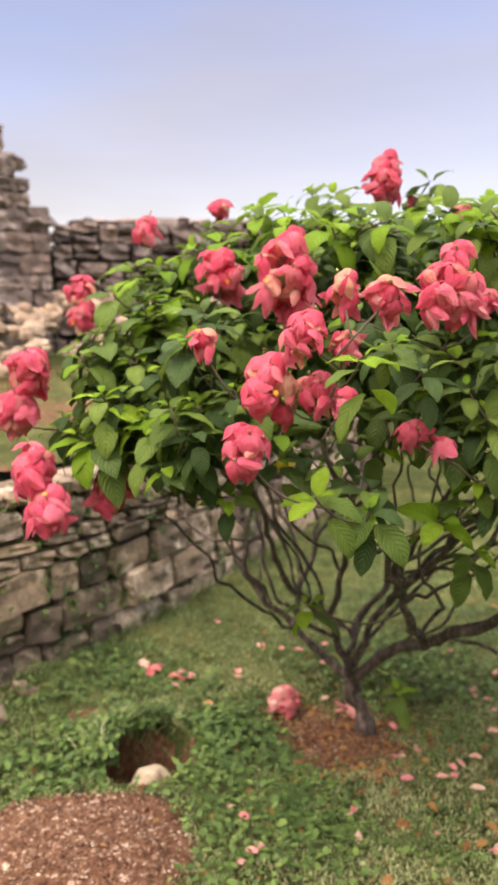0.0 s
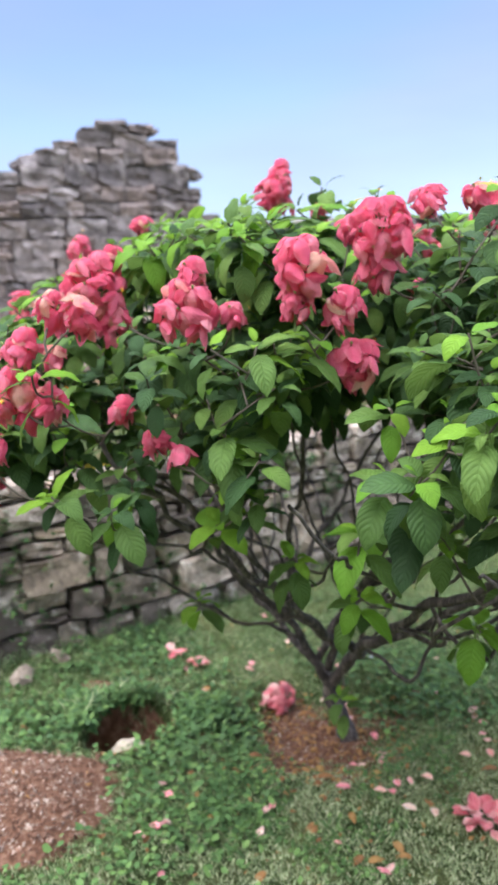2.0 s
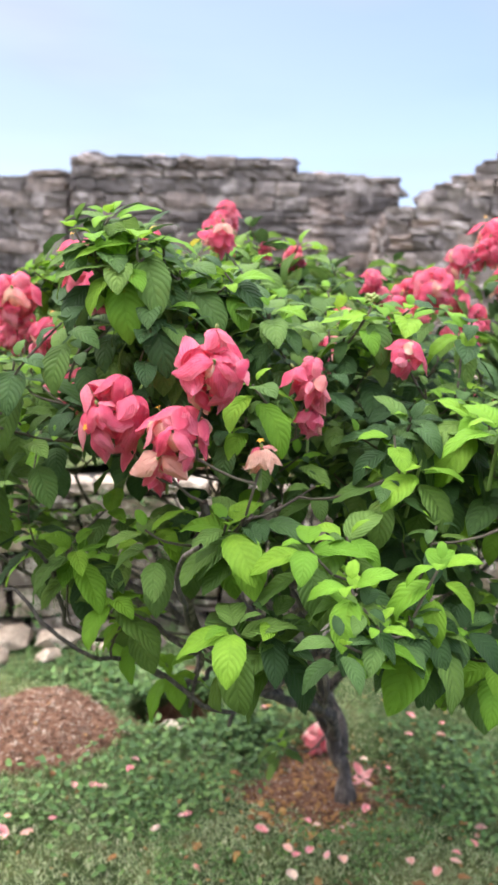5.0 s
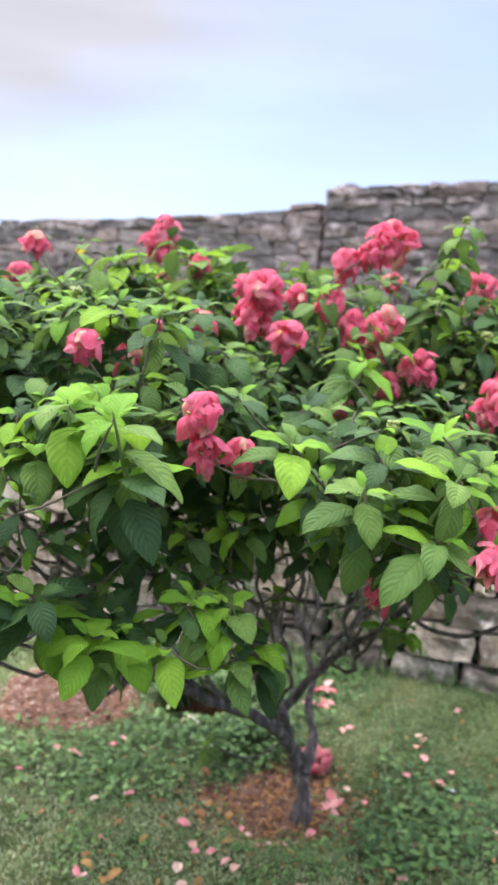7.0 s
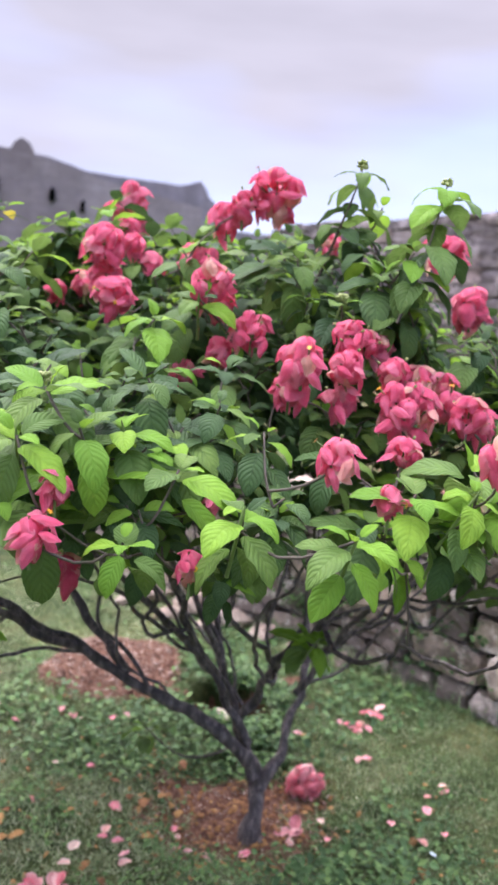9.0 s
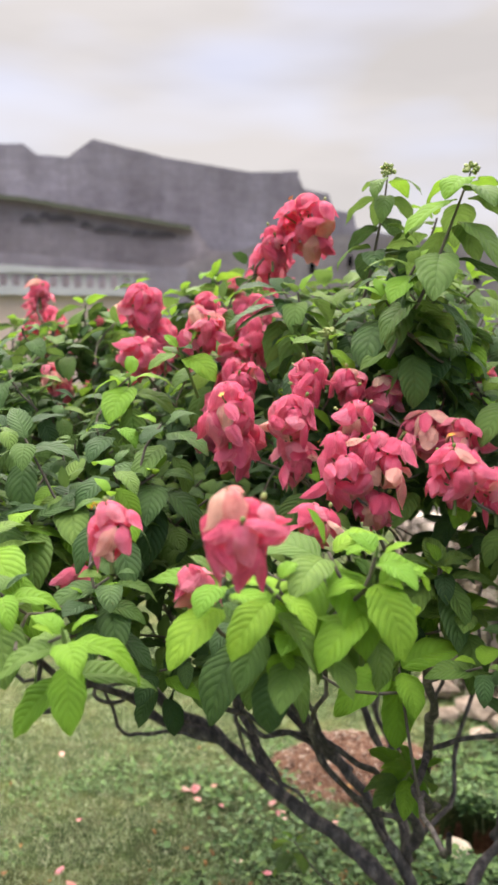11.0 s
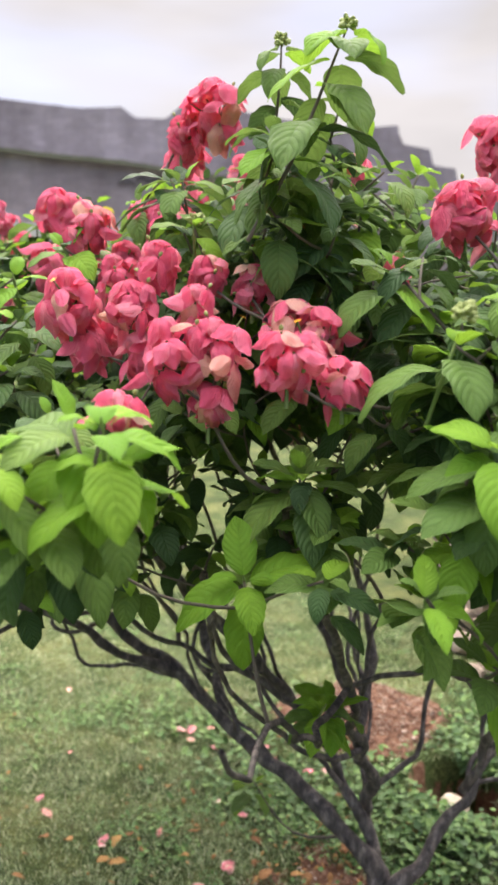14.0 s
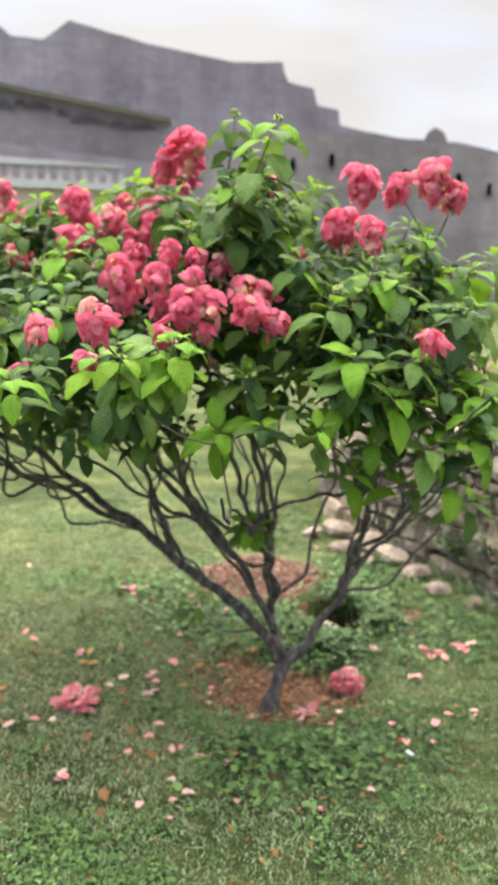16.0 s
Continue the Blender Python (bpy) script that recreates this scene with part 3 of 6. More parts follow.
for p in line:
    for r in reach:
        q = Vector((p.x - r * 0.93, p.y + r * (0.36 if p.y > -1.2 else 0.10), 0))
        rise = 0.84 + 0.05 * noise.noise(Vector((q.x * 2, q.y * 2, 1))) + 0.055 * min(r, 7) * max(0.0, min(1.0, (q.y + 1.0) / 3))
        tv.append((q.x, q.y, rise))
for r in reach:                             # the southern end slopes down to the lawn
    tv.append((line[-1].x - r * 0.93 - 0.3, line[-1].y - 1.1, -0.05))
line.append(line[-1])
nr = len(reach)
for i in range(len(line) - 1):
    for j in range(nr - 1):
        tq.append((i * nr + j, i * nr + j + 1, (i + 1) * nr + j + 1, (i + 1) * nr + j))
me = mesh_of("upper_terrace", tv, tq, mats=[M_LAWN])
me.attributes.new("soil", "FLOAT", "POINT").data.foreach_set("value", np.array([0.42 + 0.5 * noise.noise(Vector(p) * 1.1) for p in tv], np.float32))
tagged(new("upper_terrace", me), "grassy terrace with bare soil above the stone wall", "ground", kind="structure")


# ---- masonry ----
def masonry(name, label, category, path, top, foot, thick, course, length, mat, seed, both=False, rough=0.085):
    """A wall of single stones along a path of points; top(s) gives its height at s metres; a dark core fills it."""
    rnd = random.Random(seed)
    gap = (0.115 if mat is M_WALL or rough > 0.2 else 0.03) * (course[0] + course[1])
    root = empty(name, label, category, kind="structure")
    kinds = [block_mesh("stone", seed * 10 + k, mat, rough) for k in range(7)]
    P = [Vector((x, y, 0)) for x, y in path]
    run = [0.0]
    for a, b in zip(P, P[1:]):
        run.append(run[-1] + (b - a).length)

    def at(s):
        s = max(0.0, min(run[-1] - 1e-6, s))
        i = max(k for k in range(len(run) - 1) if run[k] <= s)
        d = (P[i + 1] - P[i]).normalized()
        return P[i] + d * (s - run[i]), d

    core_v, core_q = [], []
    n = max(2, int(run[-1] / 0.25))
    for i in range(n + 1):
        p, d = at(run[-1] * i / n)
        side = Vector((-d.y, d.x, 0))
        h = min(top(run[-1] * min(1, max(0, (i + k * 0.5) / n))) for k in (-1, 0, 1)) - 0.07
        skin = thick / 2 - (0.05 if mat is M_WALL or rough > 0.2 else 0.022)
        for off, z in ((-skin, foot - 0.3), (-skin, h), (skin, h), (skin, foot - 0.3)):
            q = p + side * off
            core_v.append((q.x, q.y, z))
    for i in range(n):
        for k in range(3):
            core_q.append((i * 4 + k, i * 4 + k + 1, i * 4 + k + 5, i * 4 + k + 4))
    for e in (0, n):
        core_q.append((e * 4, e * 4 + 1, e * 4 + 2, e * 4 + 3))
    part("core", mesh_of("core", core_v, core_q, mats=[M_MORTAR if mat is M_WALL or rough > 0.2 else M_CORE], smooth=False), root)
    count = 0
    rest = []
    for face in ((-1, 1) if both else (1,)):
        z = foot - 0.04
        while z < max(top(run[-1] * k / 60) for k in range(61)):
            h = course[1] * rnd.uniform(0.72, 1.05) if rnd.random() < (0.72 if mat is M_WALL else 0.68) else course[0] * rnd.uniform(1.0, 1.9)
            s = -rnd.uniform(0, length[0])
            while s < run[-1]:
                ln = min(rnd.uniform(*length) * (0.6 + 0.8 * h / course[1]), run[-1] - s + 0.02)
                if s < 0:
                    ln, s = ln + s, 0.0
                mid = s + ln / 2
                full = h * rnd.uniform(0.88, 1.1)
                # a course stone, or two flat ones in its place
                rows = [(z, full)] if rnd.random() < (0.90 if mat is M_WALL else 0.85) or h < 0.1 else [(z, full * 0.45), (z + full * 0.46, full * 0.54)]
                for zz, hh in rows:
                    hh = min(hh, top(mid) - zz)
                    if hh < 0.35 * h * len(rows) ** -1 or ln < 0.05:
                        continue
                    p, d = at(mid)
                    side = Vector((-d.y, d.x, 0))
                    deep = min(0.34, thick * 0.6)
                    q = p + side * face * (thick / 2 - deep / 2 + 0.03 + rnd.uniform(-0.25, 0.3) * (0.5 if mat is M_WALL else 0.25) * h)
                    m = Matrix.Translation((q.x, q.y, zz + hh / 2)) @ Matrix.Rotation(math.atan2(d.y, d.x) + rnd.uniform(-0.06, 0.06), 4, "Z") @ Matrix.Rotation(rnd.uniform(-0.05, 0.05), 4, "Y") @ Matrix.Diagonal((max(0.03, ln - gap), deep, max(0.02, hh - gap * 0.8), 1))
                    me = rnd.choice(kinds)
                    if count < 300:
                        ob = part("stone", me, root)
                        ob.matrix_basis = m
                    else:
                        rest.append((me, m))
                    count += 1
                s += ln
            z += h
    if mat is M_RUIN:                       # loose, weathered stones along the broken top
        cap = []
        for k in range(3):
            bm = blob(seed + k, 2, 0.7, (1, 0.9, 0.7))
            me = bpy.data.meshes.new("cap_stone")
            bm.to_mesh(me)
            bm.free()
            me.materials.append(mat)
            cap.append(me)
        s = 0.08
        while s < run[-1]:
            p, d = at(s)
            side = Vector((-d.y, d.x, 0))
            size = rnd.uniform(0.14, 0.36)
            q = p + side * (thick / 2 - 0.15) * rnd.uniform(0.4, 1.0)
            ob = part("cap_stone", rnd.choice(cap), root)
            ob.matrix_basis = Matrix.Translation((q.x, q.y, top(s) - size * 0.22)) @ Matrix.Rotation(rnd.uniform(0, 6.28), 4, "Z") @ Matrix.Diagonal((size * 1.5, size * 1.2, size * rnd.uniform(0.5, 0.9), 1))
            s += size * 0.75
    if rest:
        pv, pq, base = [], [], 0
        for me, m in rest:
            a = np.empty(len(me.vertices) * 3, np.float32)
            me.vertices.foreach_get("co", a)
            a = a.reshape(-1, 3)
            mm = np.array(m)
            pv.append(a @ mm[:3, :3].T + mm[:3, 3])
            f = np.empty(len(me.loops), np.int32)
            me.loops.foreach_get("vertex_index", f)
            pq.append(f.reshape(-1, 4) + base)
            base += len(a)
        part("stonework", mesh_of("stonework", np.concatenate(pv), np.concatenate(pq), mats=[mat], smooth=False), root, kind="stuff")
    return root


def uneven(h, amp, seed, scale=1.2):
    return lambda s: h + amp * noise.noise(Vector((s * scale, seed, 0))) + amp * 0.5 * noise.noise(Vector((s * scale * 3.3, seed, 4)))


masonry("terrace_wall", "low dry-stone retaining wall of grey and tan blocks", "wall", [(p.x, p.y) for p in smooth_path([(x, y, 0) for x, y in WALL_LINE], 2)],
        uneven(0.88, 0.06, 1.0), 0.0, 0.36, (0.055, 0.175), (0.12, 0.27), M_WALL, 3, rough=0.10)


def steps(pairs):
    """Height along a wall from (metres, height) pairs."""
    def fn(s):
        for (a, ha), (b, hb) in zip(pairs, pairs[1:]):
            if s <= b:
                return ha + (hb - ha) * (s - a) / (b - a) + 0.05 * noise.noise(Vector((s * 4, 2, 0)))
        return pairs[-1][1]
    return fn


masonry("ruined_pillar", "broken masonry pier of weathered grey-brown blocks", "ruin", [(-3.2, 5.74), (-5.15, 4.40)],
        steps([(0, 2.2), (0.15, 2.7), (0.4, 3.1), (0.65, 3.36), (0.9, 3.46), (1.2, 3.44), (1.5, 3.28), (1.95, 3.1), (2.2, 2.95), (2.5, 2.9)]), 0.9, 0.9, (0.09, 0.21), (0.14, 0.32), M_RUIN, 11, rough=0.13)
masonry("ruin_link_wall", "broken stone wall joining two ruins", "ruin", [(-5.0, 4.6), (-7.35, 6.15)],
        steps([(0, 3.0), (1.2, 2.95), (2.9, 3.0)]), 0.9, 0.7, (0.10, 0.24), (0.25, 0.6), M_RUIN, 12, rough=0.2)
masonry("ruined_hall_wall", "tall ruined wall of dark grey stone courses", "ruin", [(-7.2, 6.1), (-10.14, 2.40)],
        steps([(0, 3.5), (0.15, 3.68), (0.6, 3.74), (1.35, 3.75), (1.5, 3.93), (4.7, 3.97), (4.8, 3.9)]), 0.9, 1.0, (0.10, 0.22), (0.2, 0.55), M_RUIN, 13, rough=0.11)
masonry("long_ruin_wall", "long low ruined wall of dark stone", "ruin", [(-10.2, 2.33), (-14.85, -3.6)],
        steps([(0, 3.72), (0.7, 3.7), (0.9, 3.62), (4.0, 3.56), (7.0, 3.6), (7.4, 3.5), (7.6, 3.0)]), 0.6, 0.9, (0.10, 0.24), (0.3, 0.8), M_RUIN, 14, rough=0.1)
masonry("back_wall", "tumbled field wall of round brown stones", "wall", [(3.5, 8.2), (-1.6, 6.75), (-3.15, 5.9)],
        steps([(0, 2.0), (2.0, 2.4), (5, 2.5), (6.8, 2.45), (7.1, 2.2)]), 0.9, 0.6, (0.12, 0.24), (0.13, 0.30), M_RUIN, 15, rough=0.21)

# black panel on the tall wall, painting the shade inside an arched opening
bm = bmesh.new()
ring = [(-0.6, 0), (-0.6, 0.9)] + [(-0.6 * math.cos(a), 0.9 + 0.6 * math.sin(a)) for a in np.linspace(0.25, math.pi - 0.25, 8)] + [(0.6, 0.9), (0.6, 0)]
dirw = Vector((-2.94, -3.7, 0)).normalized()
face_out = Vector((-dirw.y, dirw.x, 0))
mid = Vector((-8.15, 4.9, 1.02))
vs = [bm.verts.new(mid + dirw * x + face_out * 0.56 + Vector((0, 0, z))) for x, z in ring]
f = bm.faces.new(vs)
ex = bmesh.ops.extrude_face_region(bm, geom=[f])
for v in ex["geom"]:
    if isinstance(v, bmesh.types.BMVert):
        v.co -= face_out * 0.35
me = bpy.data.meshes.new("arch_opening")
bm.to_mesh(me)
bm.free()
me.materials.append(M_DARK)
tagged(new("arch_opening", me), "black panel painting the shade of an arched opening in the ruined wall", "opening", kind="structure")

# rubble slope under the back wall
rnd = random.Random(21)
rub = []
for k in range(5):
    bm = blob(40 + k, 1, 0.5, (1, 0.8, 0.6))
    me = bpy.data.meshes.new("rubble_stone")
    bm.to_mesh(me)
    bm.free()
    me.materials.append(M_RUBBLE)
    rub.append(me)
root = empty("rubble_slope", "slope of loose tan and brown building stones", "rubble", kind="structure")
for i in range(270):
    s = rnd.random()
    d = rnd.random()
    x = -3.9 + 5.0 * s + rnd.uniform(-0.2, 0.2)
    y = 5.3 + 1.2 * s - d * 2.6
    ob = part("rubble_stone", rnd.choice(rub), root)
    r = rnd.uniform(0.08, 0.30)
    ob.matrix_basis = Matrix.Translation((x, y, 1.0 + 0.55 * (1 - d) + r * 0.15)) @ Euler((rnd.uniform(-0.4, 0.4), rnd.uniform(-0.4, 0.4), rnd.uniform(0, 6.3))).to_matrix().to_4x4() @ Matrix.Diagonal((r, r, r, 1))

# stones fallen from the wall, at its foot
for x, y, r in ((-1.52, -0.42, 0.16), (-1.62, -0.62, 0.2), (-1.5, -0.72, 0.12), (-1.72, -0.86, 0.24), (-1.55, -0.95, 0.14), (-1.38, 0.02, 0.10), (-1.42, -0.2, 0.13), (-1.8, -1.15, 0.2), (-1.66, -1.25, 0.12)):
    ob = tagged(new("fallen_stone", rnd.choice(rub)), "loose pale building stone lying at the foot of the wall", "stone", "fallen stones")
    ob.matrix_basis = Matrix.Translation((x, y, r * 0.2)) @ Euler((rnd.uniform(-0.3, 0.3), rnd.uniform(-0.3, 0.3), rnd.uniform(0, 6.3))).to_matrix().to_4x4() @ Matrix.Diagonal((r * 1.3, r, r, 1))

# ---- the fort on the hill, far off ----
FORT_FROM = Vector((2.1, 1.5, 1.57))


def far(az, el, d):
    az, el = az - 2.9, el - 0.45
    a = radians(az)
    flat = d / math.cos(radians(az - 223.0))
    return FORT_FROM + Vector((math.cos(a) * flat, math.sin(a) * flat, math.tan(radians(el)) * flat))


def rampart(name, skyline, d, deep, mat, parent, foot=-1.0, label="", drop=0.0):
    """A solid block of wall whose upper edge follows bearings and heights."""
    pts = []
    for (a, e), (a2, e2) in zip(skyline, skyline[1:]):
        n = max(1, int(abs(a - a2) / 0.5))
        pts += [(a + (a2 - a) * k / n, e + (e2 - e) * k / n) for k in range(n)]
    pts.append(skyline[-1])
    v, q = [], []
    for i, (a, e) in enumerate(pts):
        e += 0.05 * noise.noise(Vector((a * 3.1, d, 0)))
        t, s = far(a, e, d), far(a, e, d + deep)
        s.z = t.z
        f = t.z - drop if drop else foot
        v += [(t.x, t.y, f), tuple(t), tuple(s), (s.x, s.y, f)]
    for i in range(len(pts) - 1):
        q += [(i * 4 + k, i * 4 + k + 1, i * 4 + k + 5, i * 4 + k + 4) for k in range(3)]
    for e in (0, len(pts) - 1):
        q.append((e * 4, e * 4 + 1, e * 4 + 2, e * 4 + 3))
    return part(name, mesh_of(name, v, q, mats=[mat], smooth=False), parent, label)


fort = empty("hill_fort", "huge grey stone fort rising in tiers on a hill", "fort", kind="structure")
rampart("keep", [(256, 15.6), (246, 15.2), (243.4, 15.4), (242.5, 14.8), (240.5, 14.8), (238.9, 16.0), (234, 15.1), (228.2, 14.3), (225.0, 14.4), (224.95, 14.0), (224.6, 13.25), (222.9, 12.9), (222.6, 11.9), (221.2, 11.65), (221.0, 10.7), (217.2, 10.0), (213, 9.7), (210.5, 9.1), (204.0, 8.9)], 66, 14, M_FORT, fort)
rampart("end_tower", [(204.3, 8.9), (203.7, 9.0), (202.9, 9.3), (202.5, 8.9), (202.2, 8.3), (201.2, 7.4), (200.7, 7.6), (200.5, 7.9), (200.3, 6.3), (196, 6.2), (190, 6.0)], 70, 10, M_FORT, fort)
rampart("guard_turret", [(215.5, 9.9), (215.2, 10.4), (214.8, 10.65), (214.3, 10.4), (214.0, 9.9)], 65, 3, M_CORE, fort, 10.0)
rampart("middle_rampart", [(256, 12.6), (243.3, 12.0), (236.9, 11.3), (232.1, 10.7), (231.0, 9.3), (229.0, 9.0)], 56, 8, M_FORT_FACE, fort)
rampart("gate_block", [(233.0, 8.2), (231.8, 8.6), (228.6, 9.3), (226.2, 10.2), (220.3, 10.3), (213.6, 9.6), (209, 8.6), (203, 7.6)], 50, 6, M_FORT_FACE, fort)
rampart("lower_rampart", [(256, 8.8), (243.4, 8.6), (235.5, 8.1), (232.5, 8.0)], 48, 5, M_FORT, fort)
rampart("tan_wall", [(256, 6.0), (243.4, 5.9), (234.7, 6.0)], 40, 3, M_TAN, fort, label="tan plastered wall")
rampart("grass_ledge", [(256, 12.75), (243.3, 12.15), (236.9, 11.42), (232.3, 10.8)], 55.2, 3, M_MOSS, fort, drop=0.32)
# windows: solid slabs on the gate block, their inner shade painted black
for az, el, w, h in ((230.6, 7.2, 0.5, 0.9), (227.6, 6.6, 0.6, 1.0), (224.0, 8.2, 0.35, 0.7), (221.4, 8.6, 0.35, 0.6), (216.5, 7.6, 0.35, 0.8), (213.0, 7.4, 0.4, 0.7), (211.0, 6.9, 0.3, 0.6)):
    rampart("window_shade", [(az + w * 0.5, el), (az + w * 0.4, el + h * 0.5), (az, el + h * 0.7), (az - w * 0.4, el + h * 0.5), (az - w * 0.5, el)], 49.8, 0.6, M_DARK, fort, far(az, el - 0.4, 49.8).z)
# dark slabs painting the shadows under the ledge of the middle rampart
rnd = random.Random(55)
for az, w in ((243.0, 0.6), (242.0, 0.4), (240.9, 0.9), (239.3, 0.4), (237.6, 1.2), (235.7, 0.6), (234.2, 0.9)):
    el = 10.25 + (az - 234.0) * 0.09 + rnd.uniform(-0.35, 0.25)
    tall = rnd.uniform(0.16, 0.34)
    rampart("ledge_shade", [(az + w, el - 0.05), (az + w * 0.7, el + tall * rnd.uniform(0.3, 0.8)), (az + w * 0.2, el + tall * rnd.uniform(0.7, 1.2)), (az - w * 0.4, el + tall * rnd.uniform(0.4, 1.0)), (az - w, el - 0.04)], 55.8, 0.6, M_RECESS_SHADE, fort, far(az, el - 0.16, 55.8).z)
rail = empty("balustrade", "long white balustrade with square posts", "balustrade", kind="structure")
rampart("base_rail", [(256, 6.5), (235.2, 6.5)], 39.6, 0.8, M_WHITE, rail, far(240, 6.0, 39.6).z)
rampart("top_rail", [(256, 8.05), (235.2, 7.65)], 39.6, 0.8, M_WHITE, rail, far(240, 7.45, 39.6).z)
for k in range(26):
    az = 255.5 - 0.8 * k
    rampart("post", [(az + 0.17, 7.6), (az - 0.17, 7.6)], 39.8, 0.5, M_WHITE, rail, far(az, 6.4, 39.8).z)
rampart("shaded_hall", [(256, 7.6), (235.3, 7.4)], 41.5, 1.0, M_FORT, rail, 4.0)

# ---- the shrub: woody frame ----
shrub = empty("flowering_shrub", "spreading shrub with drooping pink bracts and broad green leaves", "shrub")
BOUGHS_LOW = [
    [(0.032, -0.045, -0.120), (0.020, -0.055, 0.030), (-0.022, -0.076, 0.141), (-0.002, -0.106, 0.222), (0.128, -0.249, 0.394), (0.203, -0.509, 0.528), (0.337, -0.727, 0.683), (0.557, -0.957, 0.896), (0.817, -1.128, 1.164), (0.992, -1.202, 1.369)],
    [(-0.011, -0.073, 0.131), (-0.065, -0.160, 0.303), (-0.132, -0.250, 0.477), (-0.277, -0.360, 0.672), (-0.328, -0.562, 0.930), (-0.489, -0.846, 1.198), (-0.705, -1.044, 1.348)],
    [(-0.001, -0.052, 0.101), (-0.102, -0.005, 0.202), (-0.253, 0.001, 0.345), (-0.404, 0.007, 0.510), (-0.447, 0.009, 0.676), (-0.428, 0.069, 0.978), (-0.460, 0.108, 1.282)],
]
BOUGHS_MIDDLE = [
    [(-0.023, -0.106, 0.242), (0.010, -0.188, 0.426), (0.088, -0.247, 0.561), (0.250, -0.278, 0.745), (0.473, -0.246, 0.992), (0.697, -0.169, 1.233), (0.952, -0.156, 1.359)],
    [(-0.055, -0.149, 0.293), (0.014, -0.097, 0.427), (0.137, -0.004, 0.598), (0.320, 0.132, 0.822), (0.507, 0.250, 1.058), (0.670, 0.328, 1.281)],
    [(0.183, -0.467, 0.507), (0.095, -0.700, 0.688), (0.041, -0.935, 0.900), (-0.071, -1.179, 1.127), (-0.159, -1.378, 1.335)],
    [(0.262, -0.605, 0.592), (0.529, -0.676, 0.763), (0.833, -0.753, 0.941), (1.086, -0.829, 1.159)],
]
BOUGHS_HIGH = [
    [(-0.132, -0.250, 0.477), (-0.069, -0.378, 0.768), (-0.002, -0.466, 1.128), (0.010, -0.524, 1.486), (-0.009, -0.578, 1.804)],
    [(-0.253, 0.001, 0.345), (-0.182, 0.141, 0.596), (-0.047, 0.294, 0.882), (0.095, 0.435, 1.156), (0.176, 0.489, 1.420)],
    [(0.088, -0.247, 0.561), (0.282, -0.469, 0.848), (0.435, -0.659, 1.152), (0.553, -0.782, 1.461)],
]
MAIN_BOUGHS = BOUGHS_LOW + BOUGHS_MIDDLE + BOUGHS_HIGH
GIRTH = [(0.036, 0.007), (0.021, 0.005), (0.021, 0.005), (0.018, 0.005), (0.018, 0.006), (0.016, 0.006), (0.015, 0.006), (0.013, 0.005), (0.013, 0.005), (0.013, 0.005)]
wood = []          # (place, radius) nodes that twigs may start from
for k, (pts, (r0, r1)) in enumerate(zip(MAIN_BOUGHS, GIRTH)):
    path = smooth_path(pts, 7)
    path = [p + Vector(noise.noise_vector(p * 9 + Vector((k, 0, 0)))) * 0.034 * min(1, i / 4) for i, p in enumerate(path)]
    n = len(path) - 1
    radii = [(r0 + (r1 - r0) * (i / n) ** 0.75) * (1 + 0.34 * noise.noise(p * 15)) for i, p in enumerate(path)]
    if k == 0:
        for i in range(5):
            radii[i] *= 1.12 + 0.12 * (4 - i) * 0.3
    wood += [(p, r) for i, (p, r) in enumerate(zip(path, radii)) if p.z > 0.25]
    part("trunk" if k == 0 else "limb", mesh_of("limb", *tube(path, radii, 10), mats=[M_BARK]), shrub, "dark grey-brown trunk forking close to the soil" if k == 0 else "")

# thinner boughs that fork off and tangle under the crown
rnd = random.Random(17)
first = list(wood)
for k in range(40):
    p, r = rnd.choice([n for n in first if 0.3 < n[0].z < 0.95])
    ang = math.atan2(p.y + 0.12, p.x - 0.0) + rnd.uniform(-0.9, 0.9)
    reach, top = rnd.uniform(0.35, 0.85), rnd.uniform(1.02, 1.4)
    q = Vector((p.x + math.cos(ang) * reach, p.y + math.sin(ang) * reach, max(top, p.z + 0.2)))
    sag = rnd.uniform(0.0, 0.16)
    pts = [p, p.lerp(q, 0.3) + Vector((rnd.uniform(-0.06, 0.06), rnd.uniform(-0.06, 0.06), -sag)), p.lerp(q, 0.65) + Vector((rnd.uniform(-0.07, 0.07), rnd.uniform(-0.07, 0.07), -sag * 0.6)), q]
    path = [v + (Vector(noise.noise_vector(v * 4.5 + Vector((k, 0, 0)))) * 0.060 + Vector(noise.noise_vector(v * 14)) * 0.016) * min(1.0, i / 5) for i, v in enumerate(smooth_path(pts, 8))]
    r0 = min(r * 0.8, rnd.uniform(0.005, 0.0085))
    radii = [r0 + (0.0036 - r0) * i / (len(path) - 1) for i in range(len(path))]
    wood += list(zip(path, radii))[4:]
    part("branch", mesh_of("branch", *tube(path, radii, 8), mats=[M_BARK]), shrub)

# ---- flower heads: place, size, how pale ----
HEADS_WEST = [(-0.872, -1.113, 1.449, 0.075, 0.1), (-0.913, -1.123, 1.350, 0.075, 0.2), (-0.811, -1.279, 1.242, 0.08, 0.3), (-0.763, -1.337, 1.160, 0.07, 0.2),
              (-0.662, -1.188, 1.170, 0.065, 0.5), (-0.856, -0.720, 1.643, 0.06, 0.0), (-0.847, -0.741, 1.573, 0.06, 0.1), (-0.682, -0.633, 1.813, 0.06, 0.0),
              (-0.466, -0.609, 1.877, 0.05, 0.1), (-0.417, -1.008, 1.678, 0.075, 0.1)]
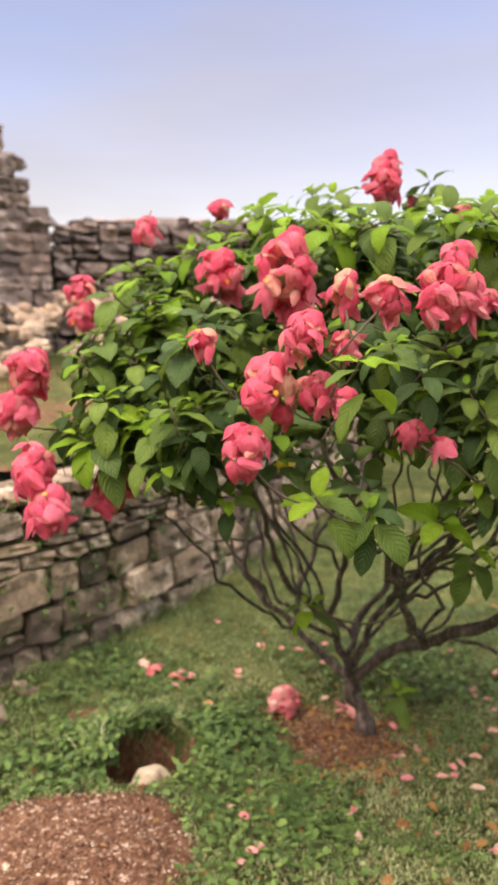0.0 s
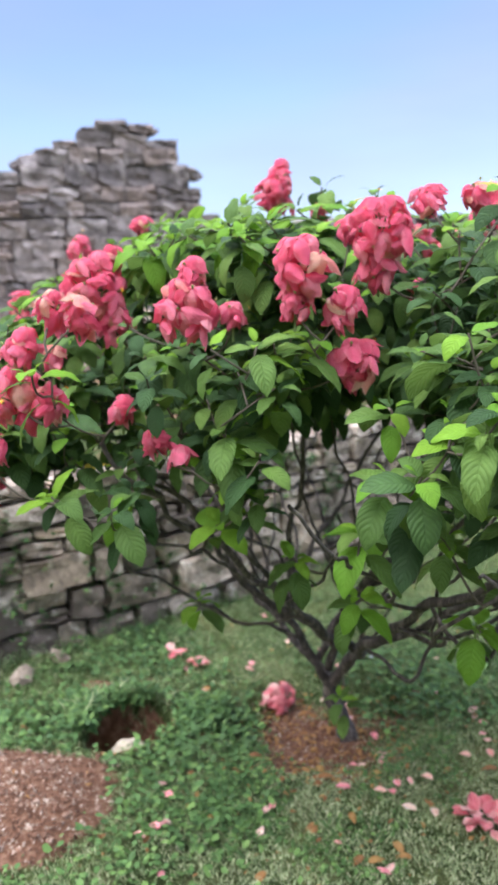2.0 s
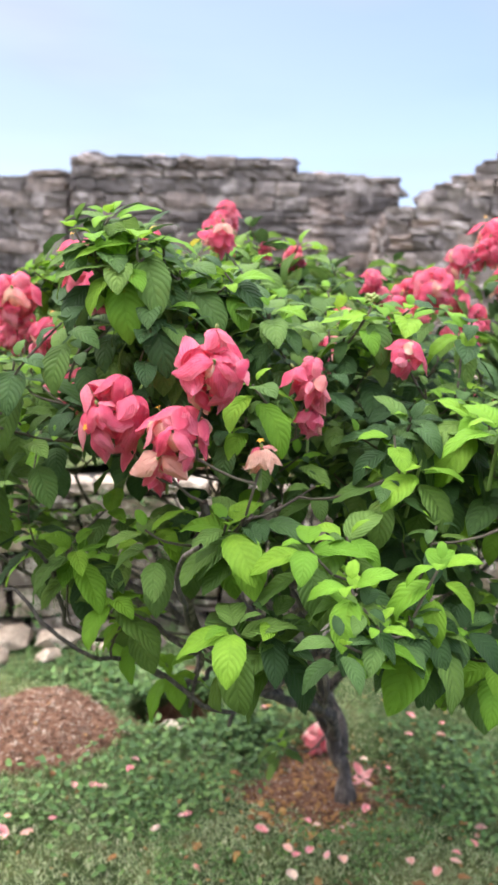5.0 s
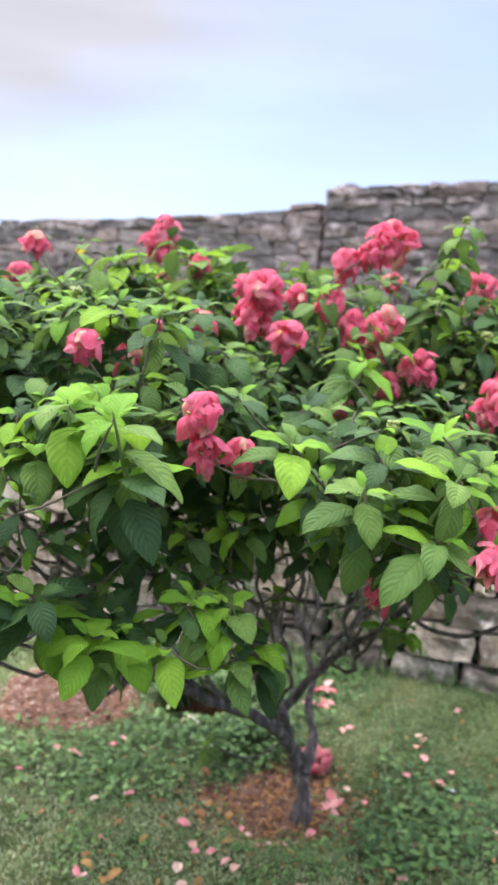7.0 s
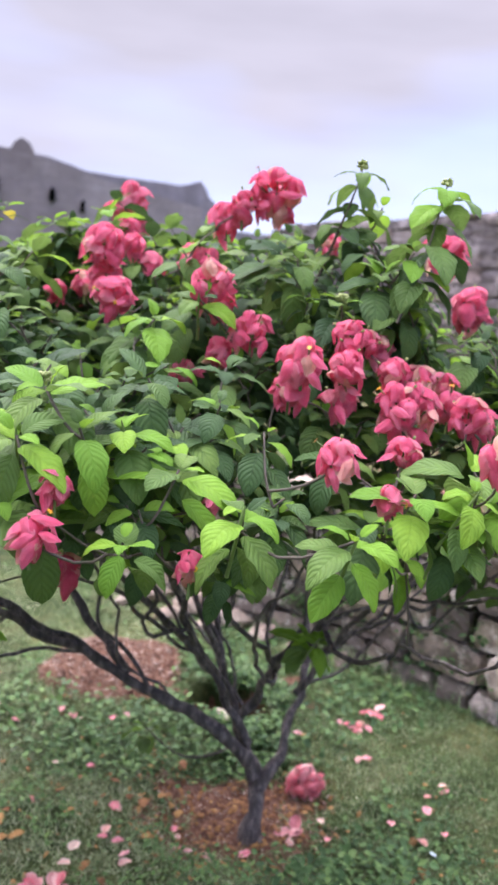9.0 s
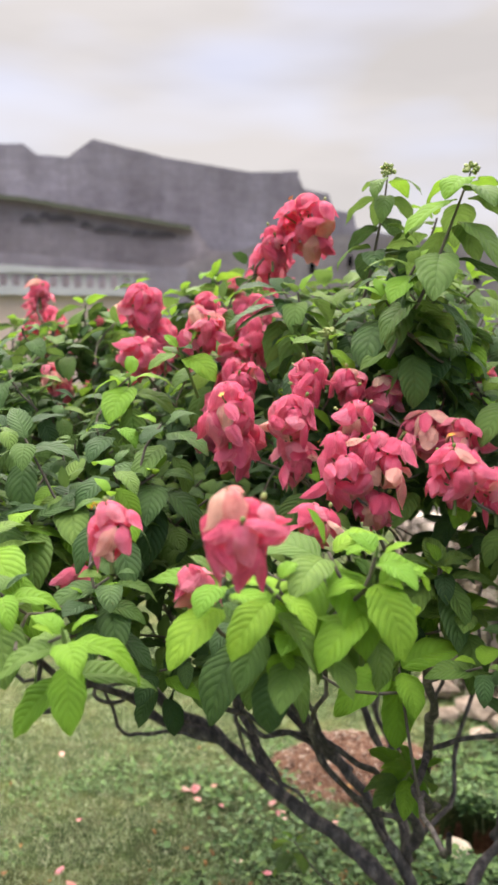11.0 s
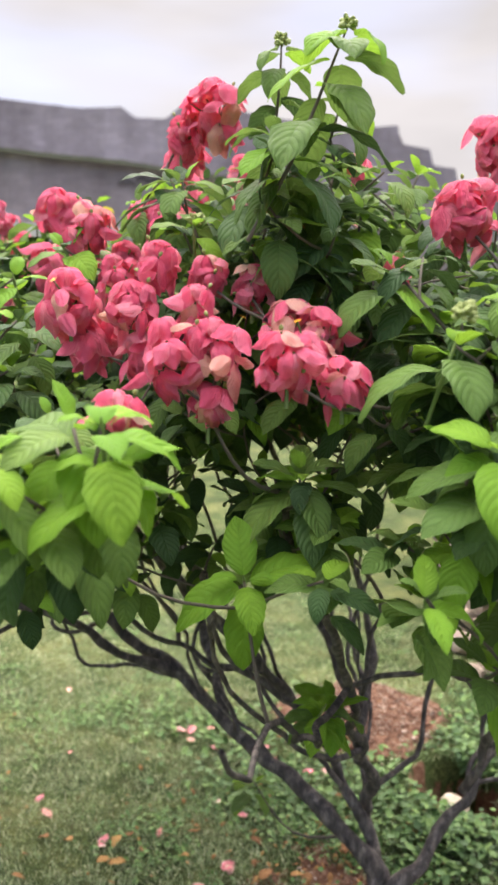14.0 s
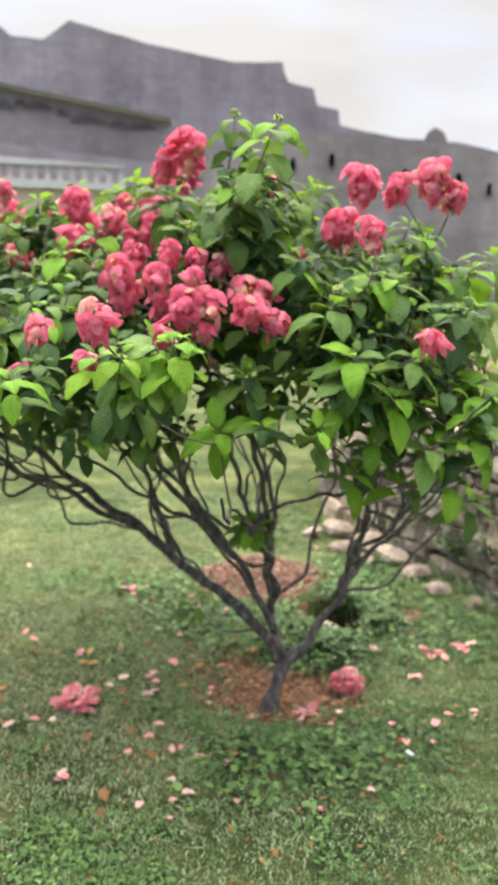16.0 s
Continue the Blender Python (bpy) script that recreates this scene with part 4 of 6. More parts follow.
HEADS_SOUTH = [(-0.250, -1.208, 1.675, 0.095, 0.25), (-0.239, -1.158, 1.745, 0.05, 0.1), (-0.211, -1.188, 1.596, 0.06, 0.2), (-0.127, -1.555, 1.639, 0.055, 0.5),
               (-0.057, -1.567, 1.629, 0.055, 0.7), (-0.197, -1.570, 1.559, 0.06, 0.2), (-0.127, -1.562, 1.544, 0.045, 0.6), (-0.400, -1.439, 1.537, 0.05, 0.9), (-0.265, -1.517, 1.461, 0.08, 0.3),
               (-0.176, -1.519, 1.451, 0.055, 0.9), (-0.306, -1.571, 1.351, 0.065, 0.4), (0.077, -1.427, 1.334, 0.035, 0.2), (0.018, -1.426, 1.359, 0.045, 0.1),
               (-0.118, -1.329, 1.404, 0.05, 0.1), (0.080, -1.385, 1.642, 0.08, 0.0), (0.094, -1.376, 1.702, 0.05, 0.1), (0.161, -1.327, 1.614, 0.05, 0.0)]
HEADS_EAST = [(0.317, -1.339, 1.710, 0.075, 0.1), (0.302, -1.336, 1.635, 0.055, 0.0), (0.393, -1.291, 1.630, 0.06, 0.1), (0.447, -1.206, 1.776, 0.085, 0.1), (0.437, -1.192, 1.699, 0.06, 0.0), (0.334, -1.050, 1.799, 0.05, 0.1),
              (0.521, -1.101, 1.838, 0.055, 0.0), (0.598, -0.966, 1.861, 0.05, 0.1), (0.873, -1.584, 1.562, 0.035, 0.2), (0.950, -1.589, 1.543, 0.04, 0.3),
              (1.137, -1.260, 1.606, 0.07, 0.3), (0.969, -1.252, 1.434, 0.06, 0.0), (0.995, -1.362, 1.524, 0.075, 0.2), (1.091, -1.293, 1.500, 0.07, 0.3),
              (1.081, -1.045, 1.584, 0.055, 0.5), (1.067, -1.030, 1.512, 0.04, 0.3), (1.153, -1.177, 1.473, 0.028, 0.8), (1.062, -0.813, 1.629, 0.05, 0.1), (0.396, -1.243, 1.513, 0.07, 0.0)]
HEADS_TOP = [(0.006, -0.631, 1.974, 0.065, 0.0), (0.006, -0.654, 1.928, 0.07, 0.1), (0.091, -0.545, 1.889, 0.04, 0.0), (0.241, -0.537, 1.862, 0.05, 0.0),
             (0.461, -0.423, 1.798, 0.05, 0.0), (0.675, -0.401, 1.780, 0.07, 0.4), (0.635, -0.409, 1.703, 0.06, 0.6), (0.518, -0.160, 1.872, 0.060, 0.0), (0.525, -0.04, 1.932, 0.074, 0.25), (0.560, -0.11, 1.895, 0.055, 0.0),
             (0.723, -0.350, 1.665, 0.065, 0.0), (0.581, -0.439, 1.722, 0.05, 0.2), (0.499, -0.536, 1.693, 0.05, 0.5), (0.390, -0.671, 1.669, 0.045, 0.0),
             (0.258, 0.052, 1.853, 0.05, 0.2), (0.433, -0.377, 1.758, 0.05, 0.1)]
HEADS_FACE = [(0.427, -0.272, 1.780, 0.05, 0.0), (0.675, -0.741, 1.582, 0.05, 0.0), (1.254, -0.595, 1.521, 0.06, 0.1), (1.235, -0.583, 1.449, 0.05, 0.0), (1.192, -0.511, 1.438, 0.055, 0.1),
              (0.750, -0.013, 1.610, 0.06, 0.0), (0.727, -0.085, 1.559, 0.05, 0.0), (0.671, -0.194, 1.503, 0.05, 0.0),
              (1.459, -0.120, 1.315, 0.045, 0.4), (1.415, -0.108, 1.376, 0.035, 0.0), (1.164, -0.210, 1.166, 0.045, 0.0), (1.142, 0.051, 1.328, 0.03, 0.0)]
HEADS_NORTH = [(0.912, 0.137, 1.563, 0.06, 0.1), (0.869, 0.106, 1.508, 0.055, 0.0), (0.856, 0.217, 1.560, 0.055, 0.1), (0.837, 0.208, 1.491, 0.05, 0.0), (0.814, 0.209, 1.621, 0.05, 0.2),
               (0.733, 0.232, 1.609, 0.045, 0.1), (0.809, 0.301, 1.559, 0.045, 0.3), (0.669, 0.254, 1.593, 0.048, 0.0), (0.851, 0.321, 1.488, 0.06, 0.2),
               (0.802, 0.353, 1.497, 0.055, 0.4), (0.811, 0.342, 1.427, 0.045, 0.3), (0.670, 0.344, 1.533, 0.058, 0.3), (0.618, 0.359, 1.517, 0.048, 0.5), (0.769, 0.456, 1.481, 0.055, 0.3), (0.655, 0.402, 1.528, 0.045, 0.8), (0.700, 0.415, 1.490, 0.050, 0.4), (0.697, 0.483, 1.459, 0.05, 0.1)]
HEADS_EDGE = [(1.230, 0.267, 1.437, 0.055, 0.5), (1.254, 0.510, 1.472, 0.06, 0.4), (1.166, 0.349, 1.370, 0.045, 0.3), (1.317, 0.073, 1.260, 0.045, 0.1), (0.947, 0.348, 1.419, 0.05, 0.2),
              (0.210, 0.356, 1.848, 0.074, 0.0), (0.316, 0.560, 1.816, 0.058, 0.0), (0.191, 0.583, 1.846, 0.074, 0.1), (0.149, 0.627, 1.806, 0.058, 0.1), (0.395, 0.436, 1.706, 0.072, 0.2), (0.515, 0.622, 1.684, 0.054, 0.3), (0.375, 0.277, 1.626, 0.045, 0.0), (0.524, 0.826, 1.430, 0.05, 0.4)]
HEADS_NORTH = [(x, y, z, r * 1.06, pale) for x, y, z, r, pale in HEADS_NORTH]
HEADS_EDGE = [(x, y, z, r * (0.95 if x > 1.1 else 1.0), pale) for x, y, z, r, pale in HEADS_EDGE]
HEADS_BACK = [(0.551, -0.203, 1.759, 0.06, 0.1), (0.571, -0.146, 1.701, 0.06, 0.0), (0.68, -0.105, 1.66, 0.05, 0.1), (0.755, -0.112, 1.71, 0.06, 0.5), (0.697, -0.73, 1.612, 0.06, 0.1)]
NEAR_HEADS = HEADS_NORTH
HEADS = HEADS_WEST + HEADS_SOUTH + HEADS_EAST + HEADS_TOP + HEADS_FACE + HEADS_NORTH + HEADS_EDGE + HEADS_BACK

# ---- leaf sprigs: place, leaf length, how young (0 to 1) ----
SPRIGS_SOUTH = [(-0.101, -1.664, 1.528, 0.09, 0.8), (-0.584, -1.250, 1.357, 0.10, 0.4), (-0.375, -1.268, 1.186, 0.08, 0.7), (-0.201, -0.840, 0.766, 0.09, 0.5), (-0.025, -1.161, 1.795, 0.12, 0.3),
                (-0.489, -0.730, 1.814, 0.10, 0.3), (-0.477, -1.382, 1.404, 0.10, 0.2), (0.156, -1.360, 1.265, 0.08, 0.7), (0.379, -1.124, 0.951, 0.10, 0.8), (0.406, -1.129, 1.121, 0.11, 0.5),
                (0.253, -1.422, 1.563, 0.10, 0.6), (0.114, -0.423, 0.301, 0.09, 0.6), (0.211, -1.122, 1.027, 0.09, 0.6), (0.137, -1.218, 1.164, 0.07, 0.6), (0.259, -0.770, 1.873, 0.11, 0.2)]
SPRIGS_EAST = [(0.837, -1.623, 1.601, 0.13, 0.4), (0.640, -1.087, 0.904, 0.10, 0.8), (0.790, -1.359, 1.253, 0.12, 0.5), (0.713, -1.607, 1.442, 0.12, 0.4), (1.314, -0.826, 1.534, 0.14, 0.6),
               (1.208, -0.894, 1.456, 0.12, 0.5), (1.240, -1.141, 1.353, 0.11, 1.0), (1.332, -1.126, 1.315, 0.10, 1.0), (1.367, -0.986, 1.340, 0.10, 1.0), (1.296, -0.776, 1.120, 0.11, 0.8),
               (1.218, -0.586, 1.169, 0.10, 0.6), (0.987, -0.861, 1.695, 0.10, 0.5), (1.045, -1.174, 1.323, 0.08, 0.9), (0.987, -0.840, 1.725, 0.09, 0.4), (0.835, -1.179, 1.770, 0.11, 0.3), (0.935, -1.329, 1.770, 0.12, 0.5), (1.373, -1.107, 1.265, 0.08, 0.9)]
SPRIGS_FACE = [(0.750, -1.230, 1.657, 0.11, 0.3), (1.076, -0.773, 1.572, 0.10, 0.4), (0.747, -1.046, 1.612, 0.12, 0.2), (0.640, -0.825, 1.741, 0.10, 0.4), (0.322, -1.315, 1.567, 0.10, 0.3),
               (1.400, -0.747, 1.525, 0.14, 0.6), (1.293, -0.432, 1.480, 0.12, 0.6), (0.865, -0.192, 1.624, 0.12, 0.5), (1.423, -0.170, 1.449, 0.11, 0.6), (1.227, -0.516, 1.159, 0.10, 0.6), (1.233, -0.515, 1.057, 0.10, 0.8),
               (1.383, -0.323, 1.414, 0.11, 0.6), (1.193, -0.870, 1.140, 0.10, 0.7), (1.277, -0.069, 1.456, 0.11, 0.6), (1.423, 0.005, 1.314, 0.09, 0.6), (0.436, 0.201, 1.932, 0.10, 0.3), (0.660, 0.306, 1.811, 0.11, 0.3)]
SPRIGS_NORTH = [(1.332, 0.321, 1.345, 0.095, 0.8), (1.165, 0.480, 1.400, 0.085, 0.8), (1.078, 0.545, 1.432, 0.090, 1.0), (1.060, 0.530, 1.395, 0.088, 0.7), (1.317, 0.149, 1.357, 0.095, 0.6), (0.398, 0.148, 0.810, 0.09, 0.5),
                (0.607, 0.229, 1.259, 0.11, 0.1), (0.557, 0.291, 1.254, 0.10, 0.2), (0.507, 0.325, 1.626, 0.11, 0.1), (0.800, -0.121, 1.676, 0.10, 0.4),
                (0.720, 0.171, 1.691, 0.09, 0.4), (0.614, 0.595, 1.513, 0.12, 0.4), (0.529, 0.635, 1.583, 0.11, 0.5), (0.302, 0.523, 1.090, 0.10, 0.5), (0.332, 0.367, 1.193, 0.09, 0.3), (0.350, 0.117, 0.792, 0.11, 0.4)]
SPRIGS_EDGE = [(1.157, 0.389, 1.390, 0.10, 0.8), (0.480, 0.294, 1.718, 0.10, 0.4), (0.543, 0.795, 1.400, 0.10, 0.6), (0.484, 0.817, 1.179, 0.11, 0.5), (0.375, 0.889, 1.209, 0.11, 0.7), (0.279, 0.826, 1.369, 0.10, 0.5),
               (0.205, 0.729, 1.621, 0.11, 0.4), (0.521, 0.674, 1.190, 0.10, 0.5), (0.639, 0.649, 1.282, 0.09, 0.4), (-0.715, -0.908, 1.529, 0.09, 0.6), (-0.604, -0.664, 1.716, 0.10, 0.4), (-0.803, -1.043, 1.320, 0.10, 0.3),
               (-0.606, -1.097, 1.504, 0.09, 0.5), (-0.381, -0.441, 1.904, 0.10, 0.4), (-0.203, -0.420, 1.951, 0.11, 0.4), (0.132, -0.621, 1.951, 0.11, 0.3), (-0.369, -1.144, 1.579, 0.09, 0.3), (1.005, 0.325, 1.289, 0.11, 0.5)]
SPRIGS_FAR = [(-0.565, 0.067, 1.579, 0.11, 0.3), (-0.355, 0.426, 1.589, 0.11, 0.3), (-0.039, 0.705, 1.541, 0.11, 0.4), (-0.701, -0.287, 1.606, 0.11, 0.3), (-0.222, -0.129, 1.897, 0.11, 0.3),
              (0.103, 0.085, 1.865, 0.11, 0.3), (0.071, 0.840, 1.258, 0.11, 0.5), (-0.398, 0.596, 1.236, 0.11, 0.4), (-0.731, 0.189, 1.308, 0.11, 0.4), (-0.777, -0.537, 1.352, 0.11, 0.4), (-0.164, 0.284, 1.762, 0.11, 0.3)]
SPRIGS_SHOOT = [(0.66, 0.30, 1.70, 0.11, 0.2), (0.56, 0.26, 1.76, 0.12, 0.1), (0.94, -1.33, 1.78, 0.11, 0.5), (0.90, -1.36, 1.82, 0.10, 0.6)]
SPRIGS_MORE = [(0.62, 0.63, 1.38, 0.11, 0.4), (0.55, 0.75, 1.3, 0.11, 0.5), (0.37, 0.81, 1.5, 0.11, 0.5), (0.35, 0.89, 1.31, 0.11, 0.6), (0.41, 0.84, 1.09, 0.10, 0.5), (0.46, 0.66, 1.58, 0.11, 0.4), (0.27, 0.8, 1.52, 0.11, 0.4),
               (0.55, 0.63, 1.09, 0.10, 0.4), (0.41, 0.79, 1.27, 0.11, 0.3), (0.4, 0.7, 1.05, 0.10, 0.4), (0.66, 0.70, 1.40, 0.11, 0.5), (0.08, 0.73, 1.65, 0.11, 0.3), (0.74, 0.67, 1.23, 0.09, 0.5), (0.23, 0.81, 1.0, 0.10, 0.4)]
SPRIGS_CROWN = [(0.88, -1.33, 1.85, 0.11, 0.5), (0.78, -1.26, 1.84, 0.11, 0.4), (0.94, -1.3, 1.82, 0.11, 0.4), (0.59, -1.12, 1.78, 0.11, 0.2), (0.89, -1.2, 1.77, 0.12, 0.2), (0.74, -1.15, 1.74, 0.12, 0.2), (0.93, -1.18, 1.66, 0.12, 0.1),
                (0.89, -1.24, 1.3, 0.11, 0.5), (0.99, -1.3, 1.33, 0.10, 0.5), (0.83, -1.3, 1.16, 0.11, 0.5), (0.6, -1.3, 1.17, 0.10, 0.4), (0.75, -1.28, 1.31, 0.10, 0.4), (0.73, -1.23, 1.07, 0.09, 0.7), (-0.28, -0.66, 1.87, 0.11, 0.4),
                (-0.14, -0.56, 1.92, 0.11, 0.4), (-0.07, -0.86, 1.83, 0.12, 0.3), (0.11, -0.78, 1.88, 0.12, 0.4), (0.2, -0.88, 1.81, 0.12, 0.3)]
SPRIGS_RIM_A = [(-0.685, -0.762, 1.715, 0.12, 0.35), (-0.512, -0.853, 1.755, 0.1, 0.55), (-0.703, -0.95, 1.638, 0.12, 0.45), (-0.595, -1.049, 1.583, 0.12, 0.45), (-0.71, -1.099, 1.544, 0.1, 0.55), (-0.555, -0.959, 1.638, 0.1, 0.55),
                (-0.725, -1.149, 1.479, 0.11, 0.45), (-0.662, -1.243, 1.411, 0.1, 0.55), (-0.462, -1.27, 1.54, 0.12, 0.35), (-0.727, -1.213, 1.314, 0.12, 0.45), (-0.522, -1.302, 1.345, 0.11, 0.55), (-0.427, -0.804, 1.787, 0.12, 0.45),
                (-0.361, -0.683, 1.872, 0.1, 0.35), (-0.268, -0.973, 1.802, 0.1, 0.55), (-0.119, -1.054, 1.833, 0.11, 0.55), (0.105, -1.213, 1.815, 0.1, 0.55), (0.156, -1.26, 1.788, 0.1, 0.55)]
SPRIGS_RIM_B = [(0.667, -1.512, 1.59, 0.12, 0.35), (0.524, -1.455, 1.32, 0.11, 0.35), (0.435, -1.324, 1.178, 0.11, 0.35), (0.175, -1.409, 1.393, 0.12, 0.45), (0.098, -1.302, 1.154, 0.11, 0.55), (-0.175, -1.534, 1.255, 0.11, 0.55),
                (0.185, -1.192, 1.819, 0.12, 0.45), (-0.149, -1.128, 1.79, 0.11, 0.55)]
SPRIGS_RIM_C = [(0.918, -1.121, 1.747, 0.11, 0.35), (0.979, -1.065, 1.708, 0.1, 0.35), (0.872, -0.813, 1.705, 0.11, 0.35), (0.997, -0.755, 1.72, 0.11, 0.35), (1.25, -0.786, 1.532, 0.11, 0.55), (1.119, -1.216, 1.363, 0.11, 0.55),
                (1.347, -0.966, 1.222, 0.12, 0.45), (1.184, -1.233, 1.215, 0.12, 0.45), (0.311, -0.568, 1.893, 0.12, 0.45), (1.061, -1.144, 1.582, 0.11, 0.55)]
SPRIGS_RIM_D = [(1.068, -0.68, 1.688, 0.1, 0.55), (0.532, -0.843, 1.821, 0.12, 0.45), (0.684, -0.171, 1.663, 0.11, 0.35), (1.339, -0.174, 1.512, 0.12, 0.55), (1.361, -0.102, 1.459, 0.1, 0.55), (1.279, 0.03, 1.401, 0.11, 0.55),
                (1.22, -0.737, 1.101, 0.12, 0.9), (1.426, -0.201, 1.344, 0.12, 0.55), (0.665, 0.055, 1.782, 0.12, 0.35), (0.579, -0.246, 1.791, 0.1, 0.55)]
SPRIGS_RIM_E = [(0.666, 0.37, 1.325, 0.11, 0.45)]
SPRIGS_RIM_F = [(1.073, 0.474, 1.424, 0.12, 0.45), (1.115, 0.469, 1.345, 0.1, 0.45), (0.631, 0.403, 1.252, 0.1, 0.45), (0.573, 0.455, 1.616, 0.1, 0.45), (0.57, -0.648, 1.764, 0.11, 0.35)]
SPRIGS_RIM_G = [(0.259, 0.624, 1.702, 0.1, 0.35)]
SPRIGS_RIM = SPRIGS_RIM_A + SPRIGS_RIM_B + SPRIGS_RIM_C + SPRIGS_RIM_D + SPRIGS_RIM_E + SPRIGS_RIM_F + SPRIGS_RIM_G
SPRIGS = SPRIGS_RIM + SPRIGS_MORE + SPRIGS_CROWN + SPRIGS_SHOOT + SPRIGS_SOUTH + SPRIGS_EAST + SPRIGS_FACE + SPRIGS_NORTH + SPRIGS_EDGE + SPRIGS_FAR
LOW_ROSETTE = (0.764, 0.364, 1.183, 0.125, 0.42)          # hangs out over the open side
TURNED = {LOW_ROSETTE: (0.45, 0.50, 0.62)}
SPRIGS.append(LOW_ROSETTE)
OWN_LEAVES = [LOW_ROSETTE] + SPRIGS_NORTH + SPRIGS_EAST[:6] + SPRIGS_FACE[5:14]      # the sprigs that pass closest keep each leaf as its own piece

HEART = Vector((0.25, -0.35, 1.05))
rnd = random.Random(5)
tips = [Vector(h[:3]) for h in HEADS] + [Vector(s[:3]) for s in SPRIGS]
WAY_NORTH = Vector((0.55, 0.83, 0.12)).normalized()


def crowds(p, keep):
    """True where leaves would hide a flower head from outside, and in the open pocket of the south face."""
    if ((p.x - 0.40) / 0.28) ** 2 + ((p.y + 1.0) / 0.45) ** 2 + ((p.z - 1.33) / 0.17) ** 2 < 1:
        return True
    for h in HEADS:
        v = p - Vector(h[:3])
        if v.length > 0.45:
            continue
        for u in [(Vector(h[:3]) - HEART).normalized()] + ([WAY_NORTH] if h in HEADS_NORTH else []):
            along = v.dot(u)
            if along > -0.03 and (v - u * along).length < h[3] + keep:
                return True
        if v.length < h[3] + 0.05:
            return True
    return False


def too_low(p):
    """Below the skirt of the crown: open on the north, hanging lower on the east."""
    least = (1.40 if p.x > 1.02 else 1.42 if p.x > 0.3 and p.y < -0.9 else 1.13 if p.x > 0.5 else 1.28) if p.y < 0.05 else 1.40 if p.x > 0.9 and p.y < 0.2 else (1.41 if p.x > 0.75 else 1.44 if p.x > 0.15 and p.y < 0.58 else 1.27) if p.y > 0.05 else 1.30
    return p.z < least + 0.12 * noise.noise(p * 3)


fill = []
tries = 0
while len(fill) < 420 and tries < 30000:
    tries += 1
    a, b, c = rnd.choice(tips), rnd.choice(tips), rnd.choice(tips)
    if (a - b).length > 0.7 or (a - c).length > 0.7:
        continue
    w = [rnd.random() for _ in range(3)]
    p = (a * w[0] + b * w[1] + c * w[2]) / sum(w)
    p += Vector((rnd.uniform(-0.05, 0.05), rnd.uniform(-0.05, 0.05), rnd.uniform(-0.13, 0.02)))
    if too_low(p) or (p - Vector((0.2, -0.35, 0.95))).length < 0.5:
        continue
    if any((p - q[0]).length < 0.06 for q in fill) or crowds(p, 0.075):
        continue
    fill.append((p, rnd.uniform(0.066, 0.104), rnd.choice((0.0, 0.05, 0.1, 0.2, 0.3))))
# the dome: leaves just under the outer tips, all round
ways = [((t - HEART).normalized(), (t - HEART).length) for t in tips]
tries = 0
while len(fill) < 800 and tries < 30000:
    tries += 1
    u = Vector((rnd.gauss(0, 1), rnd.gauss(0, 1), abs(rnd.gauss(0.25, 0.7)))).normalized()
    near = sorted(((w.dot(u), r) for w, r in ways), reverse=True)[:4]
    if near[0][0] < 0.94:
        continue
    p = HEART + u * (sum(r for _, r in near) / 4) * rnd.uniform(0.66, 0.92)
    if too_low(p):
        continue
    if any((p - q[0]).length < 0.065 for q in fill) or crowds(p, 0.075):
        continue
    fill.append((p, rnd.uniform(0.070, 0.104), rnd.choice((0.0, 0.05, 0.1, 0.2, 0.3))))

# shaded leaves deep inside the crown
tries = 0
inner = []
while len(inner) < 260 and tries < 9000:
    tries += 1
    u = Vector((rnd.gauss(0, 1), rnd.gauss(0, 1), abs(rnd.gauss(0.4, 0.5)))).normalized()
    p = HEART + Vector((u.x * 1.0, u.y * 1.0, u.z * 0.85)) * rnd.uniform(0.42, 0.74)
    if p.z < (1.46 if p.y > -0.1 and p.x > 0.0 else 1.34) or any((p - q[0]).length < 0.08 for q in inner + fill) or crowds(p, 0.05):
        continue
    inner.append((p, rnd.uniform(0.09, 0.115), 0.0))
fill += inner

# dark leaves in the hollow under the eastern shelf
tries = 0
under = []
while len(under) < 75 and tries < 6000:
    tries += 1
    p = Vector((rnd.uniform(0.5, 1.02), rnd.uniform(-0.85, 0.1), rnd.uniform(1.10, 1.42)))
    if any((p - q[0]).length < 0.09 for q in under) or crowds(p, 0.05):
        continue
    under.append((p, rnd.uniform(0.075, 0.10), 0.0))
fill += under

# a few in the open hollow of the north face
for k in range(9):
    fill.append((Vector((rnd.uniform(0.1, 0.55), rnd.uniform(0.0, 0.45), rnd.uniform(1.26, 1.44))), rnd.uniform(0.07, 0.09), 0.0))

# companions: each outer shoot has lesser ones just behind it
for s in SPRIGS:
    if s[2] < 1.2 and s[0] < 0.9:
        continue
    v = HEART - Vector(s[:3])
    back = Vector((v.x, v.y, v.z * 0.3)).normalized()
    for _ in range(2):
        p = Vector(s[:3]) + back * rnd.uniform(0.05, 0.13) + Vector((rnd.uniform(-0.09, 0.09), rnd.uniform(-0.09, 0.09), rnd.uniform(-0.09, 0.03)))
        if not crowds(p, 0.06) and p.z > min(s[2] - 0.05, (1.36 if p.x > 0.75 else 1.40 if p.x > 0.15 and p.y < 0.58 else 1.22) if p.y > 0.05 else 1.24):
            fill.append((p, s[3] * rnd.uniform(0.8, 1.0), s[4] * 0.5))

